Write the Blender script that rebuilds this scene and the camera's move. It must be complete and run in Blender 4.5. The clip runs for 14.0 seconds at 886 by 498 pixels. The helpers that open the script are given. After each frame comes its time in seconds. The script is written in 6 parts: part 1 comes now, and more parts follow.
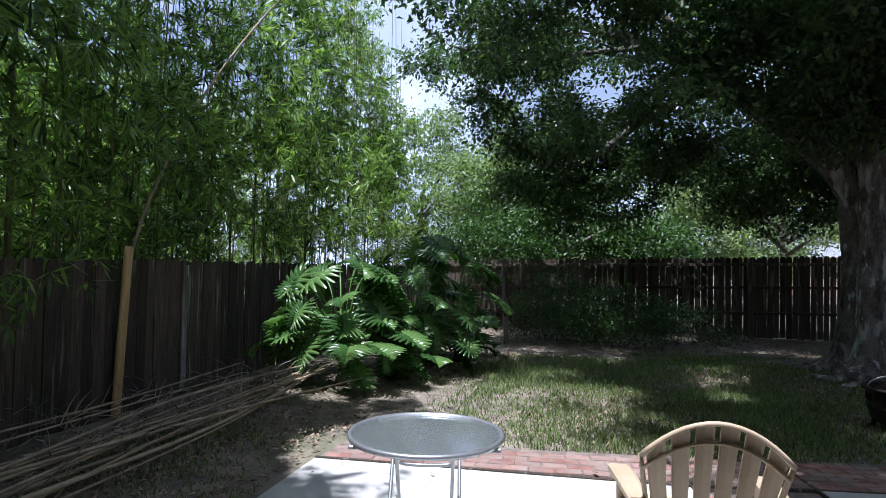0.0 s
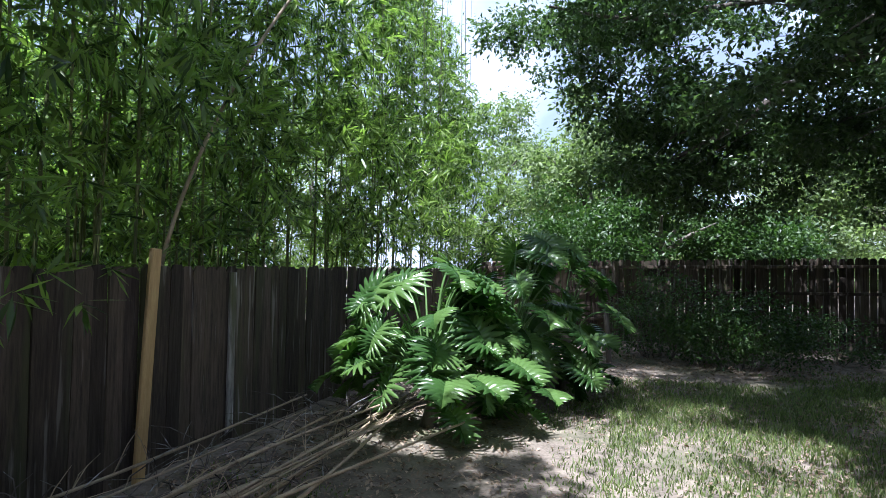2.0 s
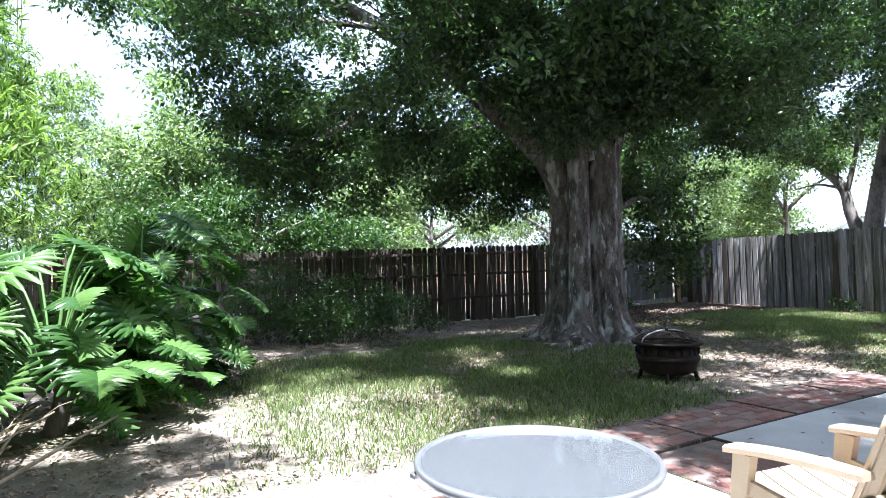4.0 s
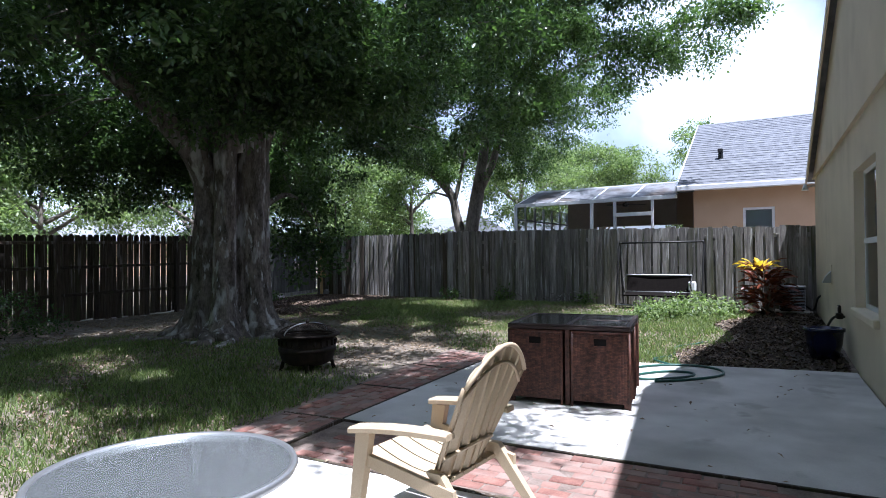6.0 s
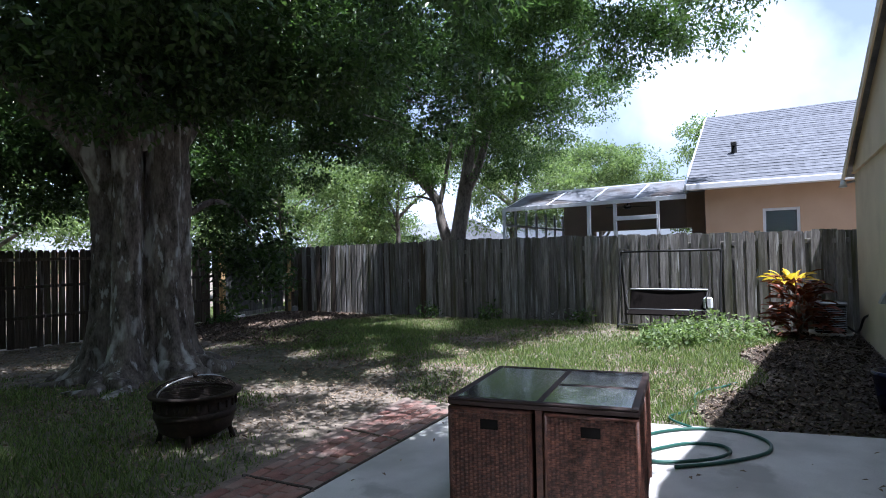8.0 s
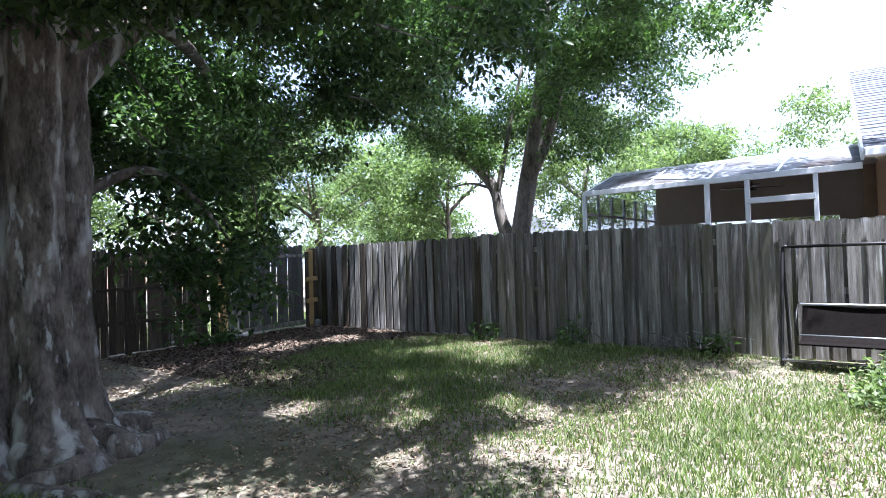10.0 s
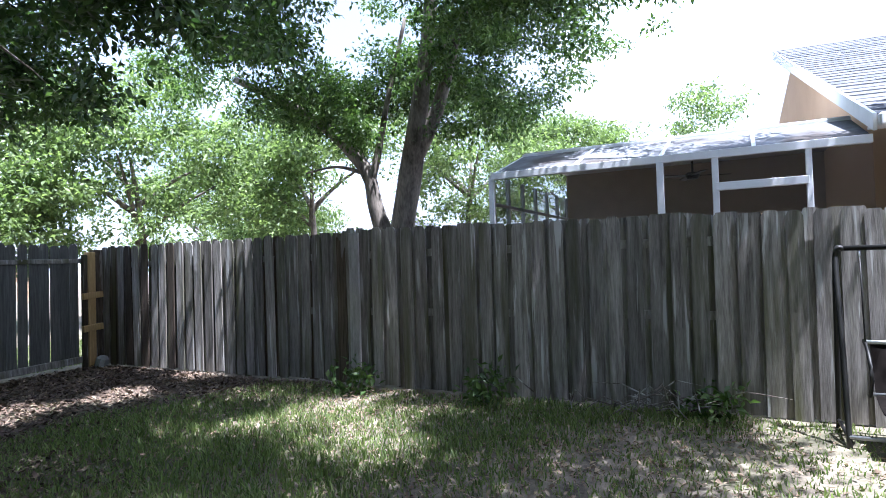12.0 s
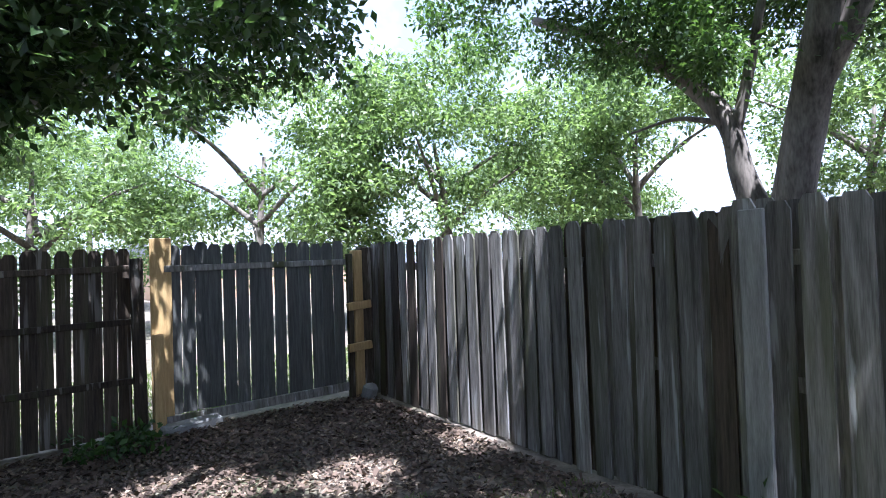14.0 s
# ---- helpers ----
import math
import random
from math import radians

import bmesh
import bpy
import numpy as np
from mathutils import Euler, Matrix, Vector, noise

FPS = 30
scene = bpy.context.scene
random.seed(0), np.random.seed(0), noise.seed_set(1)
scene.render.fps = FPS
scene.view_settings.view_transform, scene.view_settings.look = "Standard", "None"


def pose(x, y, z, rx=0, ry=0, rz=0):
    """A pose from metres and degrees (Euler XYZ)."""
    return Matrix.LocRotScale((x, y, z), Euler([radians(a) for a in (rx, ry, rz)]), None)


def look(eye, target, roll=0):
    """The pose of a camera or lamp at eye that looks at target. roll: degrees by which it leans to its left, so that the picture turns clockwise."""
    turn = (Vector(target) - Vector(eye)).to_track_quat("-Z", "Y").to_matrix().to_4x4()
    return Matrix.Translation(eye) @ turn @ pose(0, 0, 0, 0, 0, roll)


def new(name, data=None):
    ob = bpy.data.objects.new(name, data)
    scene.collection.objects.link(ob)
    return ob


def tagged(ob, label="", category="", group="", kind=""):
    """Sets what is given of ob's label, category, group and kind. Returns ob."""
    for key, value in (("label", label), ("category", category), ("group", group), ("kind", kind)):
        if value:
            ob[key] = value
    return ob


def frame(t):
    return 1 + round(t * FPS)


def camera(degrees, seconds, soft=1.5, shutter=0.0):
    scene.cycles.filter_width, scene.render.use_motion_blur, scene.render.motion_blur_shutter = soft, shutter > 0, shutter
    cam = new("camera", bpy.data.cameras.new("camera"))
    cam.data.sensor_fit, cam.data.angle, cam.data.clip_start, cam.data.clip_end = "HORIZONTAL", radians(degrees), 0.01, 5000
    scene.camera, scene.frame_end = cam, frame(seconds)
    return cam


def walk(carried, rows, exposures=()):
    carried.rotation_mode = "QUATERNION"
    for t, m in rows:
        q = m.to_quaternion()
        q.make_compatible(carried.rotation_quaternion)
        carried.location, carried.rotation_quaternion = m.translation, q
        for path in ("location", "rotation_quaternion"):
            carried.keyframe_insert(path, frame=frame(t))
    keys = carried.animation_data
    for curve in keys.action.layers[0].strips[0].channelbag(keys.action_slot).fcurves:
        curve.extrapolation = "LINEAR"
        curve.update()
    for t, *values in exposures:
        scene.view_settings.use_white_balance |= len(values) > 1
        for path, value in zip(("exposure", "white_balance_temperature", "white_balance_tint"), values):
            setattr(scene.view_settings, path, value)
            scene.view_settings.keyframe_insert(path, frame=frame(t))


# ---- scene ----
cam = camera(73.7, 14.0, soft=0.9)
PATH = [
    (0, (0.138, -0.54, 1.555), (-0.3, 1.41, 1.615), 1.2),
    (0.5, (-0.066, -0.087, 1.59), (-0.644, 1.827, 1.627), 1.8),
    (1, (-0.312, 0.329, 1.54), (-1.038, 2.192, 1.591), 1.3),
    (1.5, (-0.632, 0.733, 1.605), (-1.394, 2.581, 1.652), 1.4),
    (2, (-0.919, 1.072, 1.61), (-1.523, 2.978, 1.666), 1.1),
    (2.5, (-1.225, 1.255, 1.538), (-1.495, 3.235, 1.599), 0.7),
    (3, (-1.48, 1.177, 1.448), (-1.351, 3.171, 1.52), 0.3),
    (3.5, (-1.683, 1.032, 1.372), (-1.197, 2.971, 1.451), -0.2),
    (4, (-1.787, 0.851, 1.300), (-1.003, 2.688, 1.377), -1.1),
    (4.2, (-1.843, 0.85, 1.300), (-0.9, 2.612, 1.369), -1.0),
    (6.3, (-1.848, 0.699, 1.393), (-0.157, 1.767, 1.431), -0.8),
    (6.5, (-1.71, 0.678, 1.427), (-0.01, 1.731, 1.469), -1.1),
    (7, (-1.236, 0.802, 1.505), (0.473, 1.841, 1.547), -1.1),
    (7.5, (-0.585, 1.033, 1.554), (1.122, 2.075, 1.593), -0.7),
    (8, (0.158, 1.34, 1.566), (1.818, 2.455, 1.61), -1.2),
    (8.2, (0.48, 1.545, 1.552), (2.102, 2.714, 1.592), -0.8),
    (10.3, (3.679, 3.909, 1.599), (5.228, 5.173, 1.651), -1.6),
    (10.5, (3.963, 4.143, 1.605), (5.6, 5.292, 1.656), -1.7),
    (11, (4.714, 4.668, 1.596), (6.461, 5.641, 1.644), -1.8),
    (11.5, (5.504, 5.178, 1.597), (7.273, 6.108, 1.646), -1.7),
    (12, (6.351, 5.637, 1.656), (8.13, 6.548, 1.708), -1.7),
    (12.5, (7.095, 6.217, 1.69), (8.845, 7.183, 1.734), -1.8),
    (13, (7.904, 6.828, 1.788), (9.387, 8.169, 1.818), -1.8),
    (13.5, (8.54, 7.444, 1.815), (9.747, 9.038, 1.854), -1.8),
    (14, (9.083, 8.091, 1.836), (10.163, 9.773, 1.88), -1.9),
]
KELVIN, TINT = 5400, 17
EXPOSURES = [(t, stops, KELVIN - (120 if t > 13 else 0), TINT) for t, stops in ((0.0, 0.98), (1.0, 1.02), (2.0, 1.55), (3.0, 2.25), (4.2, 2.48), (6.3, 1.38), (8.2, 1.35), (10.3, 2.3), (12.2, 2.2), (14.0, 2.15))]
walk(cam, [(t, look(eye, target, roll)) for t, eye, target, roll in PATH], EXPOSURES)

# ---- sky and sun ----
SUN_FROM = Vector((-0.10, -0.31, 1.0)).normalized()
world = bpy.data.worlds.new("sky")
scene.world = world
world.use_nodes = True
wn, wl = world.node_tree.nodes, world.node_tree.links
sky = wn.new("ShaderNodeTexSky")
sky.sky_type, sky.sun_disc = "NISHITA", False
sky.sun_elevation = math.asin(SUN_FROM.z)
sky.sun_rotation = math.atan2(SUN_FROM.x, SUN_FROM.y)
sky.air_density, sky.dust_density = 1.0, 2.0
wcoord, wclouds, wramp, wmix = wn.new("ShaderNodeTexCoord"), wn.new("ShaderNodeTexNoise"), wn.new("ShaderNodeValToRGB"), wn.new("ShaderNodeMixRGB")
wclouds.inputs["Scale"].default_value, wclouds.inputs["Detail"].default_value = 2.6, 7.0
wramp.color_ramp.elements[0].position, wramp.color_ramp.elements[1].position = 0.46, 0.68
wramp.color_ramp.elements[0].color = (0.28, 0.28, 0.28, 1)
wmix.inputs[2].default_value = (11.8, 12.8, 14.6, 1)
wl.new(wcoord.outputs["Generated"], wclouds.inputs["Vector"])
wl.new(wclouds.outputs["Fac"], wramp.inputs[0])
wl.new(wramp.outputs[0], wmix.inputs[0])
wl.new(sky.outputs[0], wmix.inputs[1])
wl.new(wmix.outputs[0], wn["Background"].inputs[0])
wn["Background"].inputs[1].default_value = 0.054
sun = new("sun", bpy.data.lights.new("sun", "SUN"))
sun.data.energy, sun.data.angle, sun.data.color = 5.0, radians(0.53), (1.0, 0.95, 0.87)
sun.matrix_world = look(SUN_FROM * 40, (0, 0, 0))

# ---- materials ----
def material(name, dark, light, scale=8.0, stretch=(1, 1, 1), rough=0.8, bump=0.3, metal=0.0, fine=60.0, vary=0.25,
             stain=None, stain_scale=1.5, stain_at=(0.5, 0.7), island=False, object_vary=False, spec=0.4, speck=None, speck_scale=3.0):
    """A two-scale noise surface: dark to light by noise, fine grain, an optional stain colour, and a piece-by-piece brightness."""
    m = bpy.data.materials.new(name)
    m.use_nodes = True
    n, l = m.node_tree.nodes, m.node_tree.links
    b = n["Principled BSDF"]
    b.inputs["Roughness"].default_value, b.inputs["Metallic"].default_value = rough, metal
    b.inputs["Specular IOR Level"].default_value = spec
    tc, mp = n.new("ShaderNodeTexCoord"), n.new("ShaderNodeMapping")
    mp.inputs["Scale"].default_value = stretch
    l.new(tc.outputs["Object"], mp.inputs["Vector"])
    info = n.new("ShaderNodeObjectInfo")
    if object_vary:
        off = n.new("ShaderNodeVectorMath")
        off.operation = "SCALE"
        off.inputs[0].default_value = (13.0, 7.0, 29.0)
        l.new(info.outputs["Random"], off.inputs["Scale"])
        l.new(off.outputs[0], mp.inputs["Location"])
    n1, n2 = n.new("ShaderNodeTexNoise"), n.new("ShaderNodeTexNoise")
    n1.inputs["Scale"].default_value, n1.inputs["Detail"].default_value = scale, 6.0
    n2.inputs["Scale"].default_value, n2.inputs["Detail"].default_value = fine, 4.0
    l.new(mp.outputs[0], n1.inputs["Vector"]), l.new(mp.outputs[0], n2.inputs["Vector"])
    avg = n.new("ShaderNodeMath")
    avg.operation = "MULTIPLY_ADD"
    avg.inputs[1].default_value = 0.35
    l.new(n2.outputs["Fac"], avg.inputs[0])
    sc = n.new("ShaderNodeMath")
    sc.operation = "MULTIPLY"
    sc.inputs[1].default_value = 0.65
    l.new(n1.outputs["Fac"], sc.inputs[0]), l.new(sc.outputs[0], avg.inputs[2])
    ramp = n.new("ShaderNodeValToRGB")
    ramp.color_ramp.elements[0].position, ramp.color_ramp.elements[1].position = 0.34, 0.66
    ramp.color_ramp.elements[0].color, ramp.color_ramp.elements[1].color = (*dark, 1), (*light, 1)
    l.new(avg.outputs[0], ramp.inputs[0])
    out = ramp.outputs[0]
    if stain:
        n3, r3, mx = n.new("ShaderNodeTexNoise"), n.new("ShaderNodeValToRGB"), n.new("ShaderNodeMixRGB")
        n3.inputs["Scale"].default_value, n3.inputs["Detail"].default_value = stain_scale, 5.0
        r3.color_ramp.elements[0].position, r3.color_ramp.elements[1].position = stain_at
        l.new(mp.outputs[0], n3.inputs["Vector"]), l.new(n3.outputs["Fac"], r3.inputs[0])
        l.new(r3.outputs[0], mx.inputs[0]), l.new(out, mx.inputs[1])
        mx.inputs[2].default_value = (*stain, 1)
        out = mx.outputs[0]
    if speck:
        n4, r4, mx4 = n.new("ShaderNodeTexNoise"), n.new("ShaderNodeValToRGB"), n.new("ShaderNodeMixRGB")
        n4.inputs["Scale"].default_value, n4.inputs["Detail"].default_value = speck_scale, 8.0
        r4.color_ramp.elements[0].position, r4.color_ramp.elements[1].position = 0.60, 0.66
        l.new(mp.outputs[0], n4.inputs["Vector"]), l.new(n4.outputs["Fac"], r4.inputs[0])
        l.new(r4.outputs[0], mx4.inputs[0]), l.new(out, mx4.inputs[1])
        mx4.inputs[2].default_value = (*speck, 1)
        out = mx4.outputs[0]
    if island or object_vary:
        mr, hsv = n.new("ShaderNodeMapRange"), n.new("ShaderNodeHueSaturation")
        mr.inputs["To Min"].default_value, mr.inputs["To Max"].default_value = 1 - vary, 1 + vary
        if island:
            geo = n.new("ShaderNodeNewGeometry")
            l.new(geo.outputs["Random Per Island"], mr.inputs["Value"])
        else:
            l.new(info.outputs["Random"], mr.inputs["Value"])
        l.new(mr.outputs[0], hsv.inputs["Value"]), l.new(out, hsv.inputs["Color"])
        out = hsv.outputs[0]
    l.new(out, b.inputs["Base Color"])
    if bump:
        bp = n.new("ShaderNodeBump")
        bp.inputs["Strength"].default_value, bp.inputs["Distance"].default_value = bump, 0.01
        l.new(avg.outputs[0], bp.inputs["Height"]), l.new(bp.outputs[0], b.inputs["Normal"])
    return m


def leaf_material(name, dark, light, through_light=0.4, rough=0.45, hue=0.03):
    """Leaves: each one its own shade, some light passing through."""
    m = bpy.data.materials.new(name)
    m.use_nodes = True
    n, l = m.node_tree.nodes, m.node_tree.links
    b, out = n["Principled BSDF"], n["Material Output"]
    geo, ramp = n.new("ShaderNodeNewGeometry"), n.new("ShaderNodeValToRGB")
    ramp.color_ramp.elements[0].color, ramp.color_ramp.elements[1].color = (*dark, 1), (*light, 1)
    l.new(geo.outputs["Random Per Island"], ramp.inputs[0])
    l.new(ramp.outputs[0], b.inputs["Base Color"])
    b.inputs["Roughness"].default_value, b.inputs["Specular IOR Level"].default_value = rough, 0.45
    tr, mix, gain = n.new("ShaderNodeBsdfTranslucent"), n.new("ShaderNodeMixShader"), n.new("ShaderNodeMixRGB")
    gain.blend_type, gain.inputs[0].default_value, gain.inputs[2].default_value = "MULTIPLY", 1.0, (1.4, 1.58, 0.85, 1)
    l.new(ramp.outputs[0], gain.inputs[1]), l.new(gain.outputs[0], tr.inputs["Color"])
    mix.inputs[0].default_value = through_light
    l.new(b.outputs[0], mix.inputs[1]), l.new(tr.outputs[0], mix.inputs[2]), l.new(mix.outputs[0], out.inputs["Surface"])
    return m


def plain(name, colour, rough=0.5, metal=0.0, spec=0.5):
    return material(name, tuple(c * 0.86 for c in colour), colour, 5.0, rough=rough, metal=metal, bump=0.05, fine=140.0, spec=spec)


M_SOIL = material("soil_and_litter", (0.070, 0.058, 0.045), (0.280, 0.235, 0.185), 5.0, rough=0.95, bump=0.9, fine=42.0,
                  stain=(0.070, 0.085, 0.035), stain_scale=0.55, stain_at=(0.5, 0.75))
M_CONCRETE = material("concrete", (0.43, 0.42, 0.40), (0.62, 0.61, 0.58), 2.2, rough=0.9, bump=0.25, fine=90.0,
                      stain=(0.30, 0.29, 0.265), stain_scale=0.9, stain_at=(0.46, 0.74), speck=(0.36, 0.35, 0.325), speck_scale=1.7)
M_JOINT = material("sandy_brick_joint", (0.10, 0.075, 0.062), (0.24, 0.19, 0.16), 7.0, rough=0.95, bump=0.6, fine=60.0)
M_BRICK = material("paving_brick", (0.15, 0.070, 0.056), (0.30, 0.150, 0.118), 9.0, rough=0.9, bump=0.5, fine=80.0, vary=0.15,
                   stain=(0.25, 0.22, 0.19), stain_scale=1.8, stain_at=(0.42, 0.7), object_vary=True)
M_BOARD_BROWN = material("old_brown_fence_wood", (0.030, 0.023, 0.018), (0.105, 0.080, 0.058), 5.0, (9, 9, 0.9), 0.9, 0.6, fine=26.0, vary=0.4,
                         stain=(0.085, 0.095, 0.04), stain_scale=0.6, stain_at=(0.55, 0.75), object_vary=True, speck=(0.20, 0.18, 0.155), speck_scale=2.0)
M_BOARD_GREY = material("weathered_grey_fence_wood", (0.090, 0.083, 0.076), (0.305, 0.288, 0.268), 4.0, (7, 7, 0.9), 0.9, 0.7, fine=22.0, vary=0.36,
                        stain=(0.078, 0.080, 0.040), stain_scale=0.8, stain_at=(0.50, 0.68), object_vary=True, speck=(0.40, 0.40, 0.39), speck_scale=2.4)
M_BOARD_PALE = material("pale_joint_board", (0.20, 0.196, 0.19), (0.40, 0.39, 0.38), 4.0, (7, 7, 0.8), 0.9, 0.5, fine=22.0)
M_BOARD_GATE = material("gate_wood", (0.06, 0.062, 0.06), (0.15, 0.15, 0.14), 5.0, (9, 9, 0.9), 0.9, 0.4, fine=26.0, vary=0.15, object_vary=True)
M_YELLOW_WOOD = material("new_yellow_timber", (0.40, 0.26, 0.11), (0.60, 0.42, 0.19), 4.0, (8, 8, 0.9), 0.75, 0.3, fine=24.0)
M_BARK = material("oak_bark", (0.020, 0.016, 0.013), (0.215, 0.185, 0.16), 3.0, (2.6, 2.6, 0.95), 0.95, 1.0, fine=17.0,
                  stain=(0.40, 0.39, 0.37), stain_scale=1.9, stain_at=(0.54, 0.66), speck=(0.36, 0.36, 0.35), speck_scale=4.0)
M_BARK_FAR = material("grey_bark", (0.045, 0.038, 0.032), (0.24, 0.21, 0.18), 3.0, (2, 2, 0.6), 0.95, 0.8, fine=16.0)
M_LEAF_OAK = leaf_material("oak_leaves", (0.024, 0.050, 0.019), (0.098, 0.158, 0.056), 0.38, 0.32)
M_LEAF_TREE = leaf_material("tree_leaves", (0.026, 0.058, 0.016), (0.105, 0.165, 0.048), 0.42)
# pale yellowish green: the haze over distant crowns is put into this colour
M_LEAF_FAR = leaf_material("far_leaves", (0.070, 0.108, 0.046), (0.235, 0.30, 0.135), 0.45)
M_LEAF_BAMBOO = leaf_material("bamboo_leaves", (0.013, 0.038, 0.009), (0.26, 0.38, 0.085), 0.46, 0.32)
M_LEAF_PHILO = leaf_material("philodendron_leaf", (0.042, 0.098, 0.024), (0.150, 0.255, 0.070), 0.36, 0.27)
M_LEAF_SHRUB = leaf_material("shrub_leaves", (0.022, 0.055, 0.014), (0.07, 0.13, 0.03), 0.35)
M_GRASS = leaf_material("grass_blades", (0.060, 0.098, 0.032), (0.215, 0.270, 0.095), 0.42, 0.55)
M_LITTER = leaf_material("dry_leaves", (0.11, 0.07, 0.045), (0.36, 0.28, 0.20), 0.1, 0.8)
M_CULM = material("bamboo_culm", (0.06, 0.075, 0.025), (0.17, 0.17, 0.06), 4.0, (1, 1, 0.3), 0.5, 0.1, island=True, vary=0.4)
M_DRY_CULM = material("dry_bamboo_pole", (0.20, 0.15, 0.095), (0.42, 0.34, 0.23), 6.0, rough=0.6, bump=0.2, island=True, vary=0.3)
M_STUCCO = material("painted_stucco", (0.58, 0.50, 0.38), (0.70, 0.61, 0.47), 1.2, rough=0.92, bump=0.45, fine=130.0,
                    stain=(0.48, 0.41, 0.31), stain_scale=0.9, stain_at=(0.55, 0.8))
M_STUCCO_PEACH = material("peach_stucco", (0.52, 0.36, 0.24), (0.60, 0.43, 0.29), 1.5, rough=0.92, bump=0.3, fine=90.0)
M_WHITE = plain("white_painted_metal", (0.78, 0.80, 0.83), 0.45)
M_SHINGLE = material("grey_shingle", (0.13, 0.14, 0.155), (0.26, 0.27, 0.295), 6.0, rough=0.95, bump=0.4, fine=60.0, object_vary=True, vary=0.2)
M_BLACK = plain("black_metal", (0.018, 0.018, 0.018), 0.5, 0.3)
M_DARK_FABRIC = material("dark_sling_fabric", (0.004, 0.0032, 0.003), (0.009, 0.007, 0.006), 30.0, rough=0.95, bump=0.2, fine=300.0, spec=0.1)
M_WICKER = material("brown_wicker", (0.022, 0.010, 0.007), (0.135, 0.054, 0.036), 20.0, rough=0.5, bump=0.2, fine=120.0, island=True, vary=0.35)
M_WICKER_DARK = plain("dark_wicker_and_shade_core", (0.03, 0.015, 0.012), 0.7)
M_PLASTIC = material("beige_resin", (0.34, 0.26, 0.168), (0.46, 0.37, 0.255), 3.0, rough=0.55, bump=0.1, fine=160.0, stain=(0.36, 0.29, 0.20), stain_scale=2.0, stain_at=(0.55, 0.8))
M_STEEL = plain("grey_steel_tube", (0.36, 0.37, 0.38), 0.35, 0.7)
M_HOSE = plain("green_hose", (0.012, 0.075, 0.055), 0.4)
M_BLUE = plain("blue_glaze", (0.006, 0.009, 0.045), 0.25)
M_PIT = material("rusty_cast_iron", (0.012, 0.010, 0.009), (0.040, 0.028, 0.021), 12.0, rough=0.8, bump=0.4, metal=0.3)
M_STONE = material("limestone_block", (0.20, 0.20, 0.20), (0.36, 0.36, 0.35), 5.0, rough=0.9, bump=0.4)
M_BLIND = plain("window_blind", (0.55, 0.57, 0.60), 0.7)
M_DARK = plain("dark_interior", (0.010, 0.009, 0.009), 0.8, 0.0, 0.1)


def glass(name, tint, rough=0.03, clear=0.75):
    m = bpy.data.materials.new(name)
    m.use_nodes = True
    n, l = m.node_tree.nodes, m.node_tree.links
    tr, gl, mix, fr = n.new("ShaderNodeBsdfTransparent"), n.new("ShaderNodeBsdfGlossy"), n.new("ShaderNodeMixShader"), n.new("ShaderNodeFresnel")
    tr.inputs[0].default_value = (*tint, 1)
    gl.inputs["Roughness"].default_value = rough
    fr.inputs["IOR"].default_value = 1.5
    l.new(fr.outputs[0], mix.inputs[0]), l.new(tr.outputs[0], mix.inputs[1]), l.new(gl.outputs[0], mix.inputs[2])
    l.new(mix.outputs[0], n["Material Output"].inputs["Surface"])
    return m


M_GLASS = glass("table_glass", (0.93, 0.95, 0.95), 0.08)
gn, gl_ = M_GLASS.node_tree.nodes, M_GLASS.node_tree.links
# pale diffuse share: light dust, strengthened to imitate the sky's reflection
dust_and_sheen, dmix = gn.new("ShaderNodeBsdfDiffuse"), gn.new("ShaderNodeMixShader")
dust_and_sheen.inputs[0].default_value, dmix.inputs[0].default_value = (0.62, 0.66, 0.68, 1), 0.04
before = gn["Material Output"].inputs["Surface"].links[0].from_socket
gl_.new(before, dmix.inputs[1]), gl_.new(dust_and_sheen.outputs[0], dmix.inputs[2]), gl_.new(dmix.outputs[0], gn["Material Output"].inputs["Surface"])
M_PANE = glass("window_glass", (0.86, 0.88, 0.88), 0.02)
M_SCREEN = glass("insect_screen", (0.72, 0.72, 0.73), 0.5)

